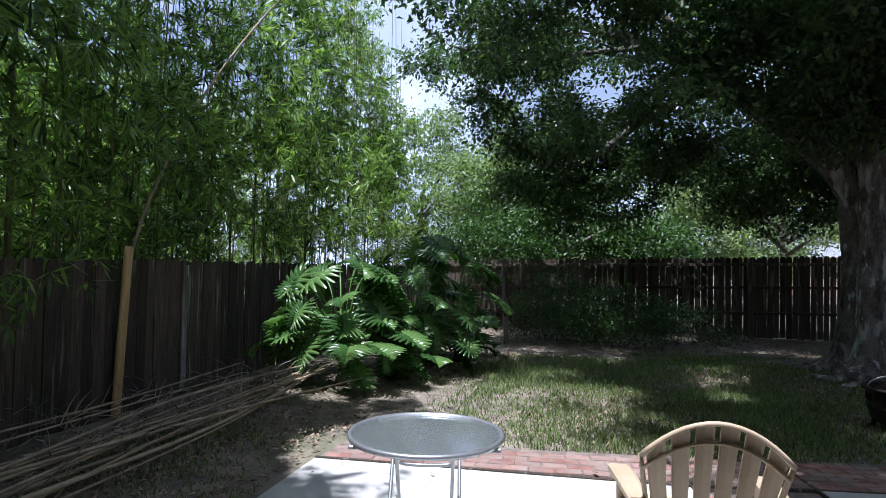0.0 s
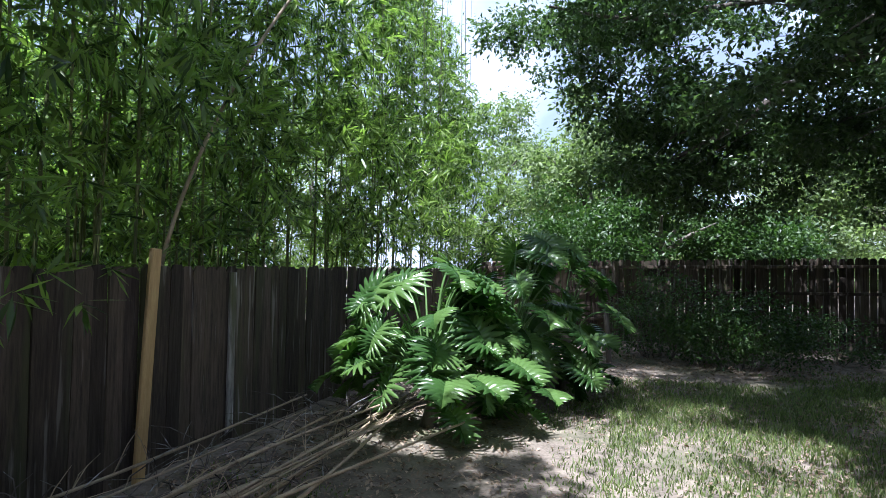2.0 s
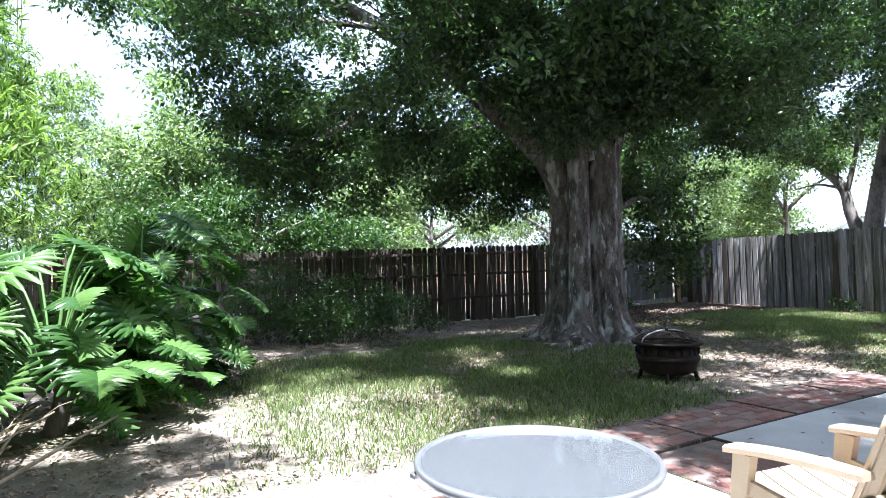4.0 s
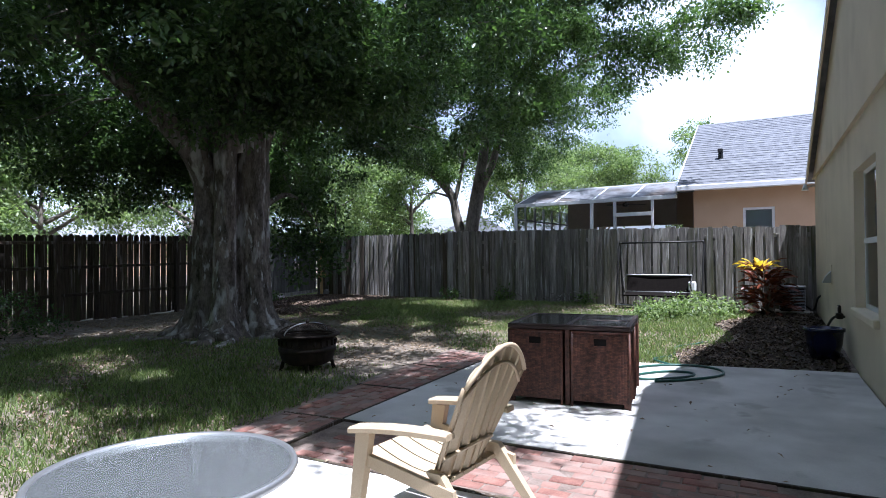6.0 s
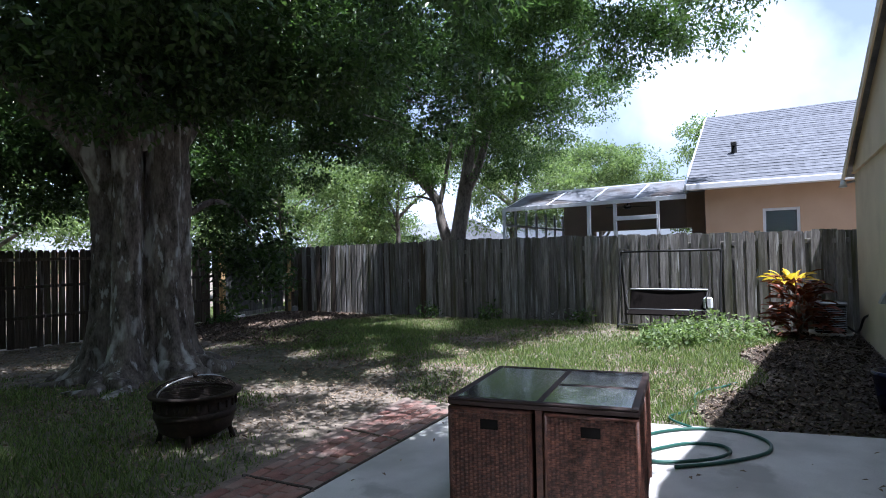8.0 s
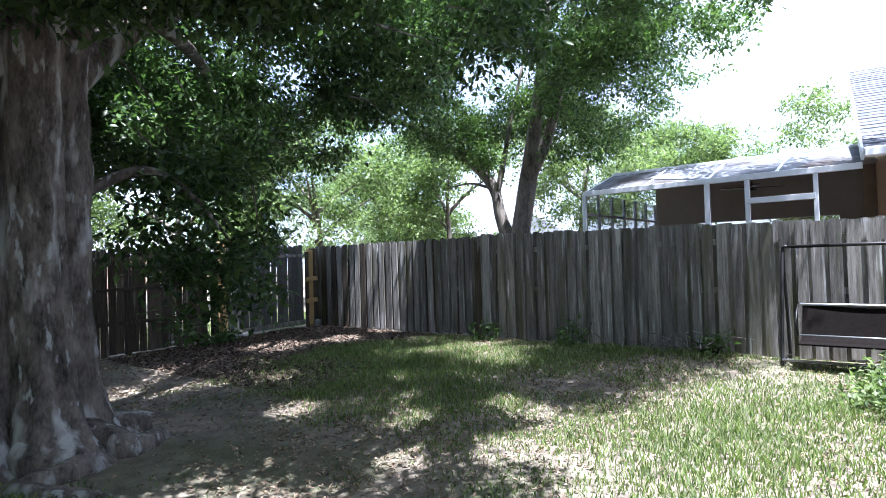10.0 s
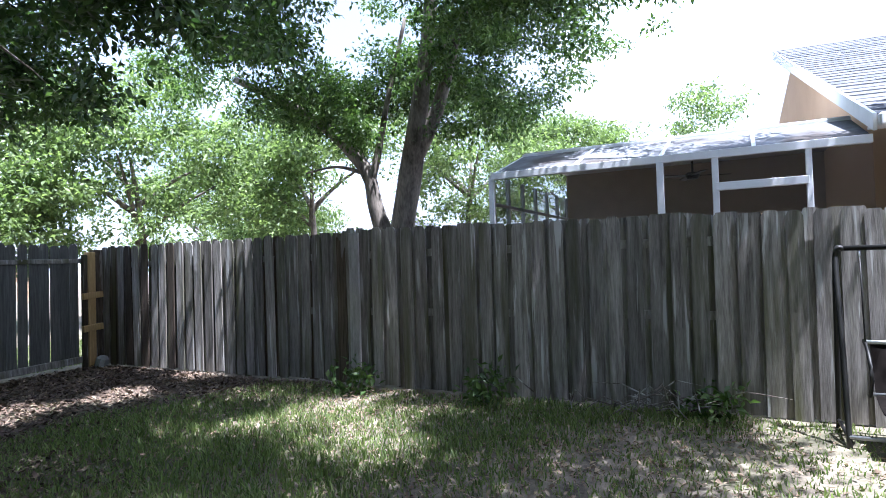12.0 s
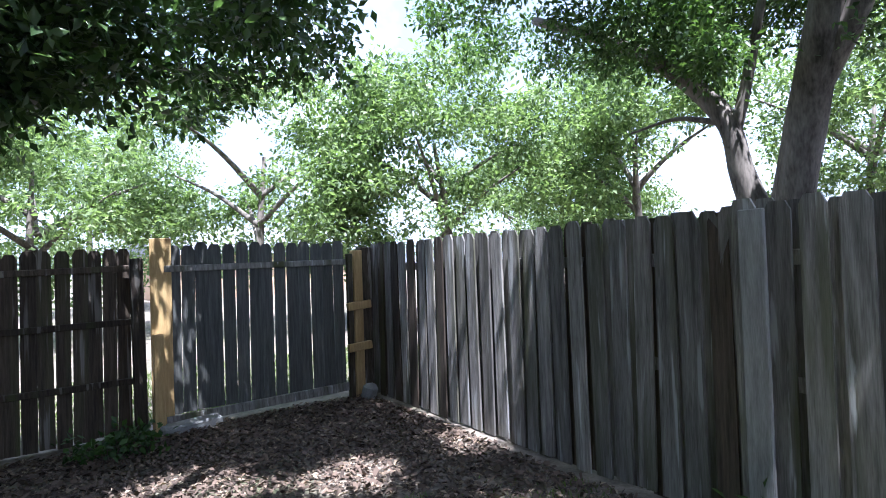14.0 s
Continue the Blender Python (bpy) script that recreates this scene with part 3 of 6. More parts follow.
def build_house():
    h = thing("house", HOUSE, "cream stucco house gable with a window", "house", kind="structure")
    x_far, x_near, peak_x, eave, slope = 5.85, -11.4, -2.75, 3.0, 0.40
    peak = eave + slope * (x_far - peak_x)
    wx0, wx1, wz0, wz1 = -1.25, 0.30, 0.74, 2.36
    ox0, ox1, oz = -8.3, -4.35, 2.35
    t = 0.22
    wall = Mesh()
    for a, b, c, d in ((ox1, wx0, -0.3, 2.9), (wx0, wx1, -0.3, wz0), (wx0, wx1, wz1, 2.9), (wx1, x_far, -0.3, 2.9), (ox0, ox1, oz, 2.9), (x_near, ox0, -0.3, 2.9)):
        wall.box(a, b, -t, 0, c, d)
    part("wall", wall, M_STUCCO, h)
    gable = Mesh()
    tri = [(x_near, 2.904), (x_far, 2.904), (x_far, eave), (peak_x, peak), (x_near, eave)]
    gable.v = [(x, 0.025, z) for x, z in tri] + [(x, -t, z) for x, z in tri]
    n = len(tri)
    gable.f = [tuple(range(n))[::-1], tuple(range(n, 2 * n))] + [(i, (i + 1) % n, n + (i + 1) % n, n + i) for i in range(n)]
    part("gable", gable, M_STUCCO, h, "smoother cream gable board")
    part("drip_trim", Mesh().box(x_near, x_far, 0.026, 0.045, 2.90, 2.935, bevel=0.006), M_STUCCO, h)
    roof = Mesh()
    for sx, ex in ((1, x_far + 0.35), (-1, x_near - 0.35)):
        ze = peak - slope * abs(ex - peak_x)
        roof.add([(peak_x, 0.12, peak + 0.03), (ex, 0.12, ze + 0.03), (ex, -9, ze + 0.03), (peak_x, -9, peak + 0.03),
                  (peak_x, 0.12, peak + 0.15), (ex, 0.12, ze + 0.15), (ex, -9, ze + 0.15), (peak_x, -9, peak + 0.15)],
                 [(0, 1, 2, 3), (4, 7, 6, 5), (0, 4, 5, 1), (1, 5, 6, 2), (3, 2, 6, 7)])
    part("roof", roof, M_SHINGLE, h)
    for ex in (x_far + 0.36, x_near - 0.36):
        ze = peak - slope * abs(ex - peak_x)
        m = Mesh()
        m.add([(peak_x, 0.125, peak - 0.14), (ex, 0.125, ze - 0.14), (ex, 0.125, ze + 0.04), (peak_x, 0.125, peak + 0.04),
               (peak_x, 0.15, peak - 0.14), (ex, 0.15, ze - 0.14), (ex, 0.15, ze + 0.04), (peak_x, 0.15, peak + 0.04)],
              [(0, 1, 2, 3), (4, 7, 6, 5), (0, 4, 5, 1), (1, 5, 6, 2), (2, 6, 7, 3)])
        part("rake_board", m, M_STUCCO, h)
    sides = Mesh().box(x_far - t, x_far, -9, -t - 0.002, -0.3, eave).box(x_near, x_near + t, -9, -t - 0.002, -0.3, eave)
    sides.box(x_near, x_far, -9.2, -9.002, -0.3, eave)
    sides.box(ox0 - t, ox0, -2.6, -t - 0.002, -0.3, 2.6).box(ox1, ox1 + t, -2.6, -t - 0.002, -0.3, 2.6).box(ox0 - t, ox1 + t, -2.8, -2.602, -0.3, 2.6)
    part("side_wall", sides, M_STUCCO, h)
    part("recess_ceiling", Mesh().box(ox0 - t, ox1 + t, -2.8, -t - 0.004, 2.602, 2.7), M_WHITE, h)
    win = part("window", Mesh().box(wx0, wx1, -0.13, -0.10, wz0, wz0 + 0.05).box(wx0, wx1, -0.13, -0.10, wz1 - 0.05, wz1)
               .box(wx0, wx0 + 0.05, -0.13, -0.10, wz0 + 0.05, wz1 - 0.05).box(wx1 - 0.05, wx1, -0.13, -0.10, wz0 + 0.05, wz1 - 0.05)
               .box(wx0 + 0.05, wx1 - 0.05, -0.125, -0.085, 1.50, 1.56), M_WHITE, h, "white framed sash window")
    part("pane", Mesh().box(wx0 + 0.05, wx1 - 0.05, -0.118, -0.112, wz0 + 0.05, 1.50), M_PANE, win)
    part("pane", Mesh().box(wx0 + 0.05, wx1 - 0.05, -0.110, -0.104, 1.56, wz1 - 0.05), M_PANE, win)
    part("sill", Mesh().box(wx0 - 0.06, wx1 + 0.06, -0.10, 0.05, wz0 - 0.09, wz0 - 0.002, bevel=0.012), M_STUCCO, win)
    blind = Mesh()
    for i in range(16):
        blind.box(wx0 + 0.06, wx1 - 0.06, -0.185, -0.15, 1.52 + i * 0.05, 1.555 + i * 0.05)
    part("blind", blind, M_BLIND, win)
    # black panel behind the panes, added as the darkness of the unlit room
    part("room_shade_panel", Mesh().box(wx0 - 0.4, wx1 + 0.4, -1.6, -1.55, 0.3, 2.8), M_DARK, win)
    return h


build_house()
vent = thing("dryer_vent", HOUSE, "grey metal dryer vent hood on the stucco wall", "vent")
part("hood", Mesh().add([(2.86, 0, 0.93), (3.08, 0, 0.93), (3.08, 0, 1.13), (2.86, 0, 1.13), (2.88, 0.13, 0.93), (3.06, 0.13, 0.93), (3.06, 0.09, 1.02), (2.88, 0.09, 1.02)],
                       [(0, 1, 5, 4), (4, 5, 6, 7), (7, 6, 2, 3), (0, 4, 7, 3), (1, 2, 6, 5)]), M_STEEL, vent)
part("plate", Mesh().box(2.83, 3.11, 0.003, 0.012, 0.90, 1.22, bevel=0.003), M_STUCCO, vent)
bib = thing("hose_tap", HOUSE, "black hose tap and pipe beside the house wall", "tap")
part("pipe", Mesh().tube(bend([(1.15, 0.02, 0.55), (1.15, 0.10, 0.56), (1.25, 0.16, 0.50), (1.45, 0.20, 0.36), (1.55, 0.20, 0.30)]), [0.016] * 25, 8), M_BLACK, bib, smooth=True)
part("valve", Mesh().box(1.10, 1.20, 0.04, 0.12, 0.52, 0.60, bevel=0.012).box(1.13, 1.17, 0.06, 0.10, 0.60, 0.68, bevel=0.01), M_PIT, bib)
part("handle", Mesh().box(1.08, 1.22, 0.065, 0.095, 0.68, 0.70, bevel=0.004), M_PIT, bib)
lampo = thing("floodlight", HOUSE, "small grey floodlight under the eave corner", "lamp")
part("arm", Mesh().tube([(5.80, 0.0, 2.78), (5.82, 0.12, 2.76)], [0.02, 0.02], 8), M_STEEL, lampo)
part("head", Mesh().lathe([(0.001, 0.08), (0.03, 0.07), (0.045, 0.0), (0.065, -0.05), (0.055, -0.05), (0.001, -0.03)], 16, (5.83, 0.17, 2.74)), M_WHITE, lampo, smooth=True)

# ---- neighbour's house and screened porch ----
def build_neighbour():
    turn = Matrix.Translation((14.5, 4.25, 0)) @ pose(0, 0, 0, 0, 0, 5.5) @ Matrix.Translation((-14.5, -4.25, 0))
    h = thing("neighbour_house", turn, label="peach stucco house with a grey shingle roof", category="house", kind="structure")
    wx, y1, y0, ez, rx, rz = 15.05, 3.88, -14.0, 3.18, 21.4, 6.15
    part("wall", Mesh().box(wx, wx + 0.2, 2.70, y1, -0.2, ez).box(wx, wx + 0.2, y0, 1.98, -0.2, ez).box(wx, wx + 0.2, 1.98, 2.70, -0.2, 1.25).box(wx, wx + 0.2, 1.98, 2.70, 2.62, ez), M_STUCCO_PEACH, h)
    g = Mesh()
    tri = [(wx + 0.2, -0.2), (28.0, -0.2), (28.0, ez), (rx, rz - 0.15), (wx + 0.2, ez)]
    g.v = [(x, y1, z) for x, z in tri] + [(x, y1 - 0.2, z) for x, z in tri]
    g.f = [(4, 3, 2, 1, 0), (5, 6, 7, 8, 9)] + [(i, (i + 1) % 5, 5 + (i + 1) % 5, 5 + i) for i in range(5)]
    part("gable", g, M_STUCCO_PEACH, h)
    # roof: courses of shingles, each lapping the one below
    roof = part("roof", Mesh().add([(14.62, y1 + 0.35, ez + 0.02), (14.62, y0, ez + 0.02), (rx, y0, rz), (rx, y1 + 0.35, rz), (28.4, y1 - 0.1, ez), (28.4, y0, ez), (rx, y1 - 0.1, rz)],
                                   [(0, 1, 2, 3), (6, 2, 5, 4)]), M_SHINGLE, h)
    n = 30
    course = Mesh()
    for i in range(n):
        u0, u1 = i / n, (i + 1.25) / n
        x0, z0 = 14.60 + (rx - 14.60) * u0, ez + 0.03 + (rz - ez) * u0
        x1, z1 = 14.60 + (rx - 14.60) * min(u1, 1), ez + 0.03 + (rz - ez) * min(u1, 1)
        k = 0
        y = y1 + 0.36
        r = random.Random(i)
        while y > -9.0:
            w = r.uniform(0.3, 0.9)
            lift = r.uniform(0.014, 0.026)
            course.add([(x0, y, z0 + lift), (x0, y - w, z0 + lift), (x1, y - w, z1 + 0.004), (x1, y, z1 + 0.004), (x0, y, z0 - 0.004), (x0, y - w, z0 - 0.004)], [(0, 3, 2, 1), (0, 1, 5, 4)])
            y -= w
    tagged(part("shingles", course, M_SHINGLES, roof), kind="stuff")
    part("gutter", Mesh().box(14.48, 14.61, y0, y1 + 0.36, ez - 0.10, ez + 0.045, bevel=0.02), M_WHITE, h)
    part("soffit", Mesh().box(14.62, wx - 0.002, y0, y1 + 0.34, ez - 0.05, ez - 0.02), M_WHITE, h)
    for ex in (1,):
        part("rake_board", Mesh().add([(14.6, y1 + 0.36, ez - 0.14), (rx, y1 + 0.36, rz - 0.17), (rx, y1 + 0.36, rz + 0.03), (14.6, y1 + 0.36, ez + 0.06),
                                       (14.6, y1 + 0.40, ez - 0.14), (rx, y1 + 0.40, rz - 0.17), (rx, y1 + 0.40, rz + 0.03), (14.6, y1 + 0.40, ez + 0.06)],
                                      [(0, 1, 2, 3), (4, 7, 6, 5), (0, 4, 5, 1), (3, 2, 6, 7), (0, 3, 7, 4)]), M_WHITE, h)
    for x, y in ((16.9, 3.3), (16.9, 0.6)):
        z = ez + (rz - ez) * (x - 14.6) / (rx - 14.6)
        v = part("roof_vent", Mesh().lathe([(0.09, -0.05), (0.07, 0.04), (0.065, 0.24), (0.001, 0.25)], 14, (x, y, z)).box(x - 0.22, x + 0.02, y - 0.07, y + 0.07, z + 0.20, z + 0.30, bevel=0.02), M_BLACK, roof, "black pipe vent")
    w = part("window", Mesh().box(wx + 0.02, wx + 0.06, 1.98, 2.70, 2.56, 2.62).box(wx + 0.02, wx + 0.06, 1.98, 2.04, 1.25, 2.56).box(wx + 0.02, wx + 0.06, 2.64, 2.70, 1.25, 2.56)
             .box(wx + 0.02, wx + 0.06, 2.04, 2.64, 1.25, 1.31), M_WHITE, h, "white framed window with a closed blind")
    part("blind", Mesh().box(wx + 0.07, wx + 0.08, 2.04, 2.64, 1.31, 2.56), M_BLIND, w)
    part("pane", Mesh().box(wx + 0.04, wx + 0.046, 2.04, 2.64, 1.31, 2.56), M_PANE, w)


M_SHINGLES = material("shingle_tabs", (0.085, 0.090, 0.102), (0.165, 0.172, 0.19), 6.0, rough=0.95, bump=0.4, fine=60.0, island=True, vary=0.12, spec=0.2)
build_neighbour()


def build_porch():
    p = thing("screened_porch", label="white framed screen porch with a sloping panel roof", category="porch", kind="structure")
    X, Z, y0, y1, xb = 14.72, 2.97, 4.28, 9.05, 19.0
    def beam(a, b, w=0.07, name="beam", mat=None):
        rail(p, a, b, (w, w), mat or M_WHITE, name)
    for y, w in ((y1, 0.08), (6.62, 0.09), (5.95, 0.08), (4.92, 0.07)):
        part("post", Mesh().box(-w / 2, w / 2, -w / 2, w / 2, 0, Z, bevel=0.006), M_WHITE, p, m=pose(X, y, 0))
    for x in (16.1, 17.5, 18.9):
        part("post", Mesh().box(-0.03, 0.03, -0.03, 0.03, 0, 3.0, bevel=0.006), M_WHITE, p, m=pose(x, y1, 0))
        part("post", Mesh().box(-0.03, 0.03, -0.03, 0.03, 0, 3.0, bevel=0.006), M_WHITE, p, m=pose(x - 0.7, y1, 0))
    beam((X, y0, Z), (X, y1, Z), 0.10)
    beam((X, y1, 2.55), (xb, y1, 2.55), 0.05)
    beam((X, 4.92, 2.55), (X, 5.95, 2.55), 0.10)
    beam((X, y1, Z), (16.2, y1, 3.47), 0.06)
    beam((16.2, y0, 3.49), (16.2, y1, 3.49), 0.08)
    for y in (5.5, 6.62, 7.8):
        beam((X, y, Z + 0.02), (16.2, y, 3.49), 0.05)
    part("roof_panel", Mesh().add([(X, y0, Z + 0.03), (X, y1, Z + 0.03), (16.2, y1, 3.50), (16.2, y0, 3.50)], [(0, 3, 2, 1)]), M_PORCH_SLOPE, p, "grey weathered roof screen with debris")
    part("roof_panel", Mesh().box(16.24, xb + 0.4, y0, y1, 3.50, 3.56), M_WHITE, p)
    part("screen", Mesh().add([(X, y0, 0), (X, y1, 0), (X, y1, Z), (X, y0, Z)], [(0, 3, 2, 1)]), M_SCREEN, p)
    part("screen", Mesh().add([(X, y1, 0), (xb, y1, 0), (xb, y1, 3.0), (X, y1, 3.0)], [(0, 1, 2, 3)]), M_SCREEN, p)
    # house wall inside the porch, with a wide opening
    part("inner_wall", Mesh().box(xb, xb + 0.2, y0, 5.0, 0, 3.5).box(xb, xb + 0.2, 5.0, 8.0, 2.45, 3.5).box(xb, xb + 0.2, 5.0, 8.0, 0, 1.9).box(xb, xb + 0.2, 8.0, y1, 0, 3.5), M_PORCH_WALL, p)
    part("floor_slab", Mesh().box(X + 0.06, xb, y0, y1 - 0.06, 0, 0.1), M_CONCRETE, p)
    fan = part("ceiling_fan", Mesh().tube([(17.3, 6.4, 3.5), (17.3, 6.4, 3.1)], [0.02, 0.02], 8).lathe([(0.001, 0.06), (0.1, 0.05), (0.12, 0), (0.08, -0.06), (0.001, -0.07)], 16, (17.3, 6.4, 3.05)), M_BLACK, p, "dark ceiling fan")
    for i in range(4):
        part("blade", Mesh().box(0.1, 0.6, -0.06, 0.06, -0.006, 0.006), M_BLACK, fan, m=pose(17.3, 6.4, 3.05, 8, 0, 20 + 90 * i))


M_PORCH_SLOPE = material("weathered_roof_panel", (0.085, 0.09, 0.10), (0.21, 0.22, 0.245), 1.6, rough=0.85, bump=0.1, fine=30.0, stain=(0.07, 0.06, 0.055), stain_scale=0.9, stain_at=(0.5, 0.62))
M_PORCH_WALL = plain("porch_wall_paint", (0.42, 0.33, 0.26), 0.9)
build_porch()


def far_house(x, y, z, w, d, rise, yaw, label):
    h = thing("far_house", pose(x, y, 0, 0, 0, yaw), label, "house", kind="structure")
    part("wall", Mesh().box(-w / 2, w / 2, -d / 2, d / 2, -0.2, z), M_STUCCO_PEACH, h)
    part("roof", Mesh().add([(-w / 2 - .4, -d / 2 - .4, z), (w / 2 + .4, -d / 2 - .4, z), (w / 2 + .4, d / 2 + .4, z), (-w / 2 - .4, d / 2 + .4, z), (-w / 2 - .4, 0, z + rise), (w / 2 + .4, 0, z + rise)],
                            [(0, 1, 5, 4), (2, 3, 4, 5), (0, 4, 3), (1, 2, 5), (0, 3, 2, 1)]), M_SHINGLE, h)


far_house(38, 28, 2.7, 10, 9, 1.9, 70, "distant house with a grey roof")
far_house(20, 48, 2.7, 14, 9, 1.9, 5, "distant house with a grey roof")
far_house(-4, 50, 2.7, 14, 9, 2.0, 0, "distant house with a grey roof")

# ---- the great oak ----
def build_oak():
    oak = thing("oak_tree", label="huge old oak with a fluted grey trunk", category="tree")
    cx, cy = 4.78, 9.65
    rows, seg = 84, 176
    m = Mesh()
    for i in range(rows):
        z = -0.15 + 4.0 * (i / (rows - 1)) ** 1.25
        for j in range(seg):
            t = 2 * math.pi * j / seg
            flare = 0.66 * math.exp(-max(z, 0) / 0.28) + 0.16 * math.exp(-max(z, 0) / 1.3)
            lobe = 0.52 + 0.48 * abs(math.sin(3.5 * t + 0.6 * math.sin(2 * t + 0.7) + 0.09 * z)) ** 0.55
            ridge = 1 + 1.25 * (lobe - 0.86) * min(1, 0.6 + 0.15 * z)
            rough = 0.035 * noise.noise((math.cos(t) * 3.2, math.sin(t) * 3.2, z * 1.1)) + 0.034 * noise.noise((math.cos(t) * 9, math.sin(t) * 9, z * 1.3)) + 0.026 * noise.noise((math.cos(t) * 19, math.sin(t) * 19, z * 5)) + 0.014 * noise.noise((math.cos(t) * 44, math.sin(t) * 44, z * 13))
            r = 0.52 * ridge + rough + flare * lobe * (0.75 + 0.55 * noise.noise((math.cos(t) * 1.7, math.sin(t) * 1.7, 5.0)))
            # the cleft between the two fused stems
            r -= 0.20 * math.exp(-((t - 4.27 - 0.03 * z) / 0.10) ** 2) * min(1, 0.45 + 0.25 * z)
            r += 0.05 * max(0, (z - 2.4) / 1.6) ** 2
            m.v.append((cx + r * math.cos(t) * 1.04, cy + r * math.sin(t), z))
    for i in range(rows - 1):
        for j in range(seg):
            a, b = i * seg + j, i * seg + (j + 1) % seg
            m.f.append((a, b, b + seg, a + seg))
    m.f.append(tuple((rows - 1) * seg + j for j in range(seg)))
    part("trunk", m, M_BARK, oak, smooth=True)
    r = random.Random(5)
    for k in range(9):
        t = 2 * math.pi * k / 9 + r.uniform(-0.2, 0.2)
        pts = []
        for s in range(6):
            d = 0.55 + s * r.uniform(0.16, 0.26)
            tt = t + 0.1 * s * r.uniform(-1, 1)
            x, y = cx + d * math.cos(tt), cy + d * math.sin(tt)
            pts.append((x, y, ground_z(x, y) + 0.13 - 0.045 * s))
        part("root", Mesh().tube(bend(pts, 3), list(np.linspace(0.19, 0.04, 16)), 8), M_BARK, oak, smooth=True)
    def limb(points, r0, r1, seg=14):
        line = bend(points, 6)
        wob = lambda i, t: 1 + 0.10 * math.sin(3 * t + i * 0.3) + 0.06 * noise.noise((i * 0.7, math.cos(t) * 2, math.sin(t) * 2))
        part("limb", Mesh().tube(line, list(np.linspace(r0, r1, len(line))), seg, lobes=wob), M_BARK, oak, smooth=True)
    limb([(4.60, 9.7, 2.3), (4.1, 9.85, 3.3), (3.2, 10.3, 4.35), (1.9, 10.9, 5.5), (0.4, 11.5, 6.4), (-1.2, 12.0, 7.1)], 0.30, 0.06)
    limb([(3.4, 10.2, 4.1), (2.0, 10.0, 5.4), (0.4, 9.4, 6.6), (-1.4, 8.4, 7.6), (-2.6, 7.4, 8.1)], 0.12, 0.03, 8)
    limb([(1.4, 11.1, 5.8), (0.2, 11.0, 5.7), (-1.0, 10.8, 5.6), (-2.2, 10.5, 5.8)], 0.06, 0.02, 7)
    limb([(2.6, 10.5, 4.8), (1.6, 11.0, 4.55), (0.7, 11.4, 3.95), (0.0, 11.7, 3.6), (-0.7, 12.0, 3.35)], 0.09, 0.03, 8)
    limb([(4.7, 9.6, 3.2), (4.6, 9.6, 4.6), (4.5, 9.3, 6.2), (4.2, 9.0, 8.2)], 0.36, 0.14)
    limb([(5.0, 9.5, 3.0), (5.3, 9.3, 4.3), (5.6, 9.0, 5.6), (6.0, 8.6, 7.6)], 0.28, 0.10)
    limb([(5.1, 9.6, 3.2), (6.2, 10.0, 4.4), (7.6, 10.6, 5.2), (9.2, 11.4, 5.6)], 0.22, 0.07)
    limb([(4.9, 9.3, 3.6), (5.2, 8.0, 5.0), (5.6, 6.6, 5.9), (6.0, 5.2, 6.4)], 0.20, 0.06)
    # limb above the view, added to carry boughs that shade the east lawn
    limb([(6.0, 5.2, 6.4), (7.2, 5.1, 7.2), (8.6, 5.3, 7.8), (10.2, 5.4, 8.0), (11.4, 5.0, 7.8)], 0.09, 0.03, 8)
    limb([(4.6, 9.3, 3.8), (3.6, 8.0, 5.2), (2.6, 6.9, 5.9), (1.6, 6.0, 6.3)], 0.18, 0.06)
    limb([(3.6, 8.0, 5.2), (3.2, 6.0, 6.6), (2.8, 4.0, 7.4), (2.4, 1.8, 7.8)], 0.11, 0.03, 8)
    limb([(4.8, 10.0, 3.6), (5.0, 11.4, 4.8), (5.4, 13.0, 5.4), (5.8, 14.6, 5.6)], 0.20, 0.06)
    limb([(6.2, 10.0, 4.4), (7.4, 11.2, 4.5), (8.2, 12.2, 4.3), (8.9, 13.2, 3.9)], 0.10, 0.03, 8)
    # this limb and the next are added to carry unseen shading boughs
    limb([(7.6, 10.6, 5.2), (8.8, 9.8, 6.8), (10.0, 9.0, 7.8), (11.0, 8.4, 8.0)], 0.09, 0.03, 8)
    limb([(9.2, 11.4, 5.6), (9.9, 11.9, 6.6), (10.8, 12.3, 7.3)], 0.06, 0.02, 7)
    limb([(9.2, 11.4, 5.6), (10.2, 12.0, 5.2), (11.0, 12.8, 4.6)], 0.07, 0.02, 7)
    limb([(5.3, 9.5, 2.3), (5.9, 9.5, 2.6), (6.4, 9.55, 2.4), (6.9, 9.6, 1.9)], 0.06, 0.015, 7)
    # underside of the crown: high near the walk, hanging lower towards the back
    def low(x, y):
        back = min(max((y - 9.5) / 4.0, 0), 1)
        return 3.75 - 1.05 * back + 0.55 * noise.noise((x * 0.6, y * 0.6, 11.0)) - 0.35 * min(max((4.0 - x) / 5, 0), 1)
    keep = lambda p: not (p[0] > 9.0 and p[1] < 8.0)
    keep_thin = lambda p: keep(p) and not (p[0] < 3.3 and p[2] < 7.4 and noise.noise(Vector(p) * 0.75) < 0.17)
    tips = crown_points(290, (4.0, 9.7, 6.2), (7.0, 6.4, 4.2), 21, gap=0.03, low=low, shell=0.3, keep=keep_thin)
    tips += crown_points(44, (4.8, 8.3, 4.4), (2.8, 1.6, 0.7), 26, gap=-0.05, shell=0.0)
    tips += crown_points(56, (2.6, 7.6, 5.8), (2.8, 2.2, 1.5), 51, gap=-0.1, shell=0.0)
    tips += crown_points(42, (9.6, 11.9, 4.5), (2.8, 2.2, 1.15), 52, gap=-0.1, shell=0.0)
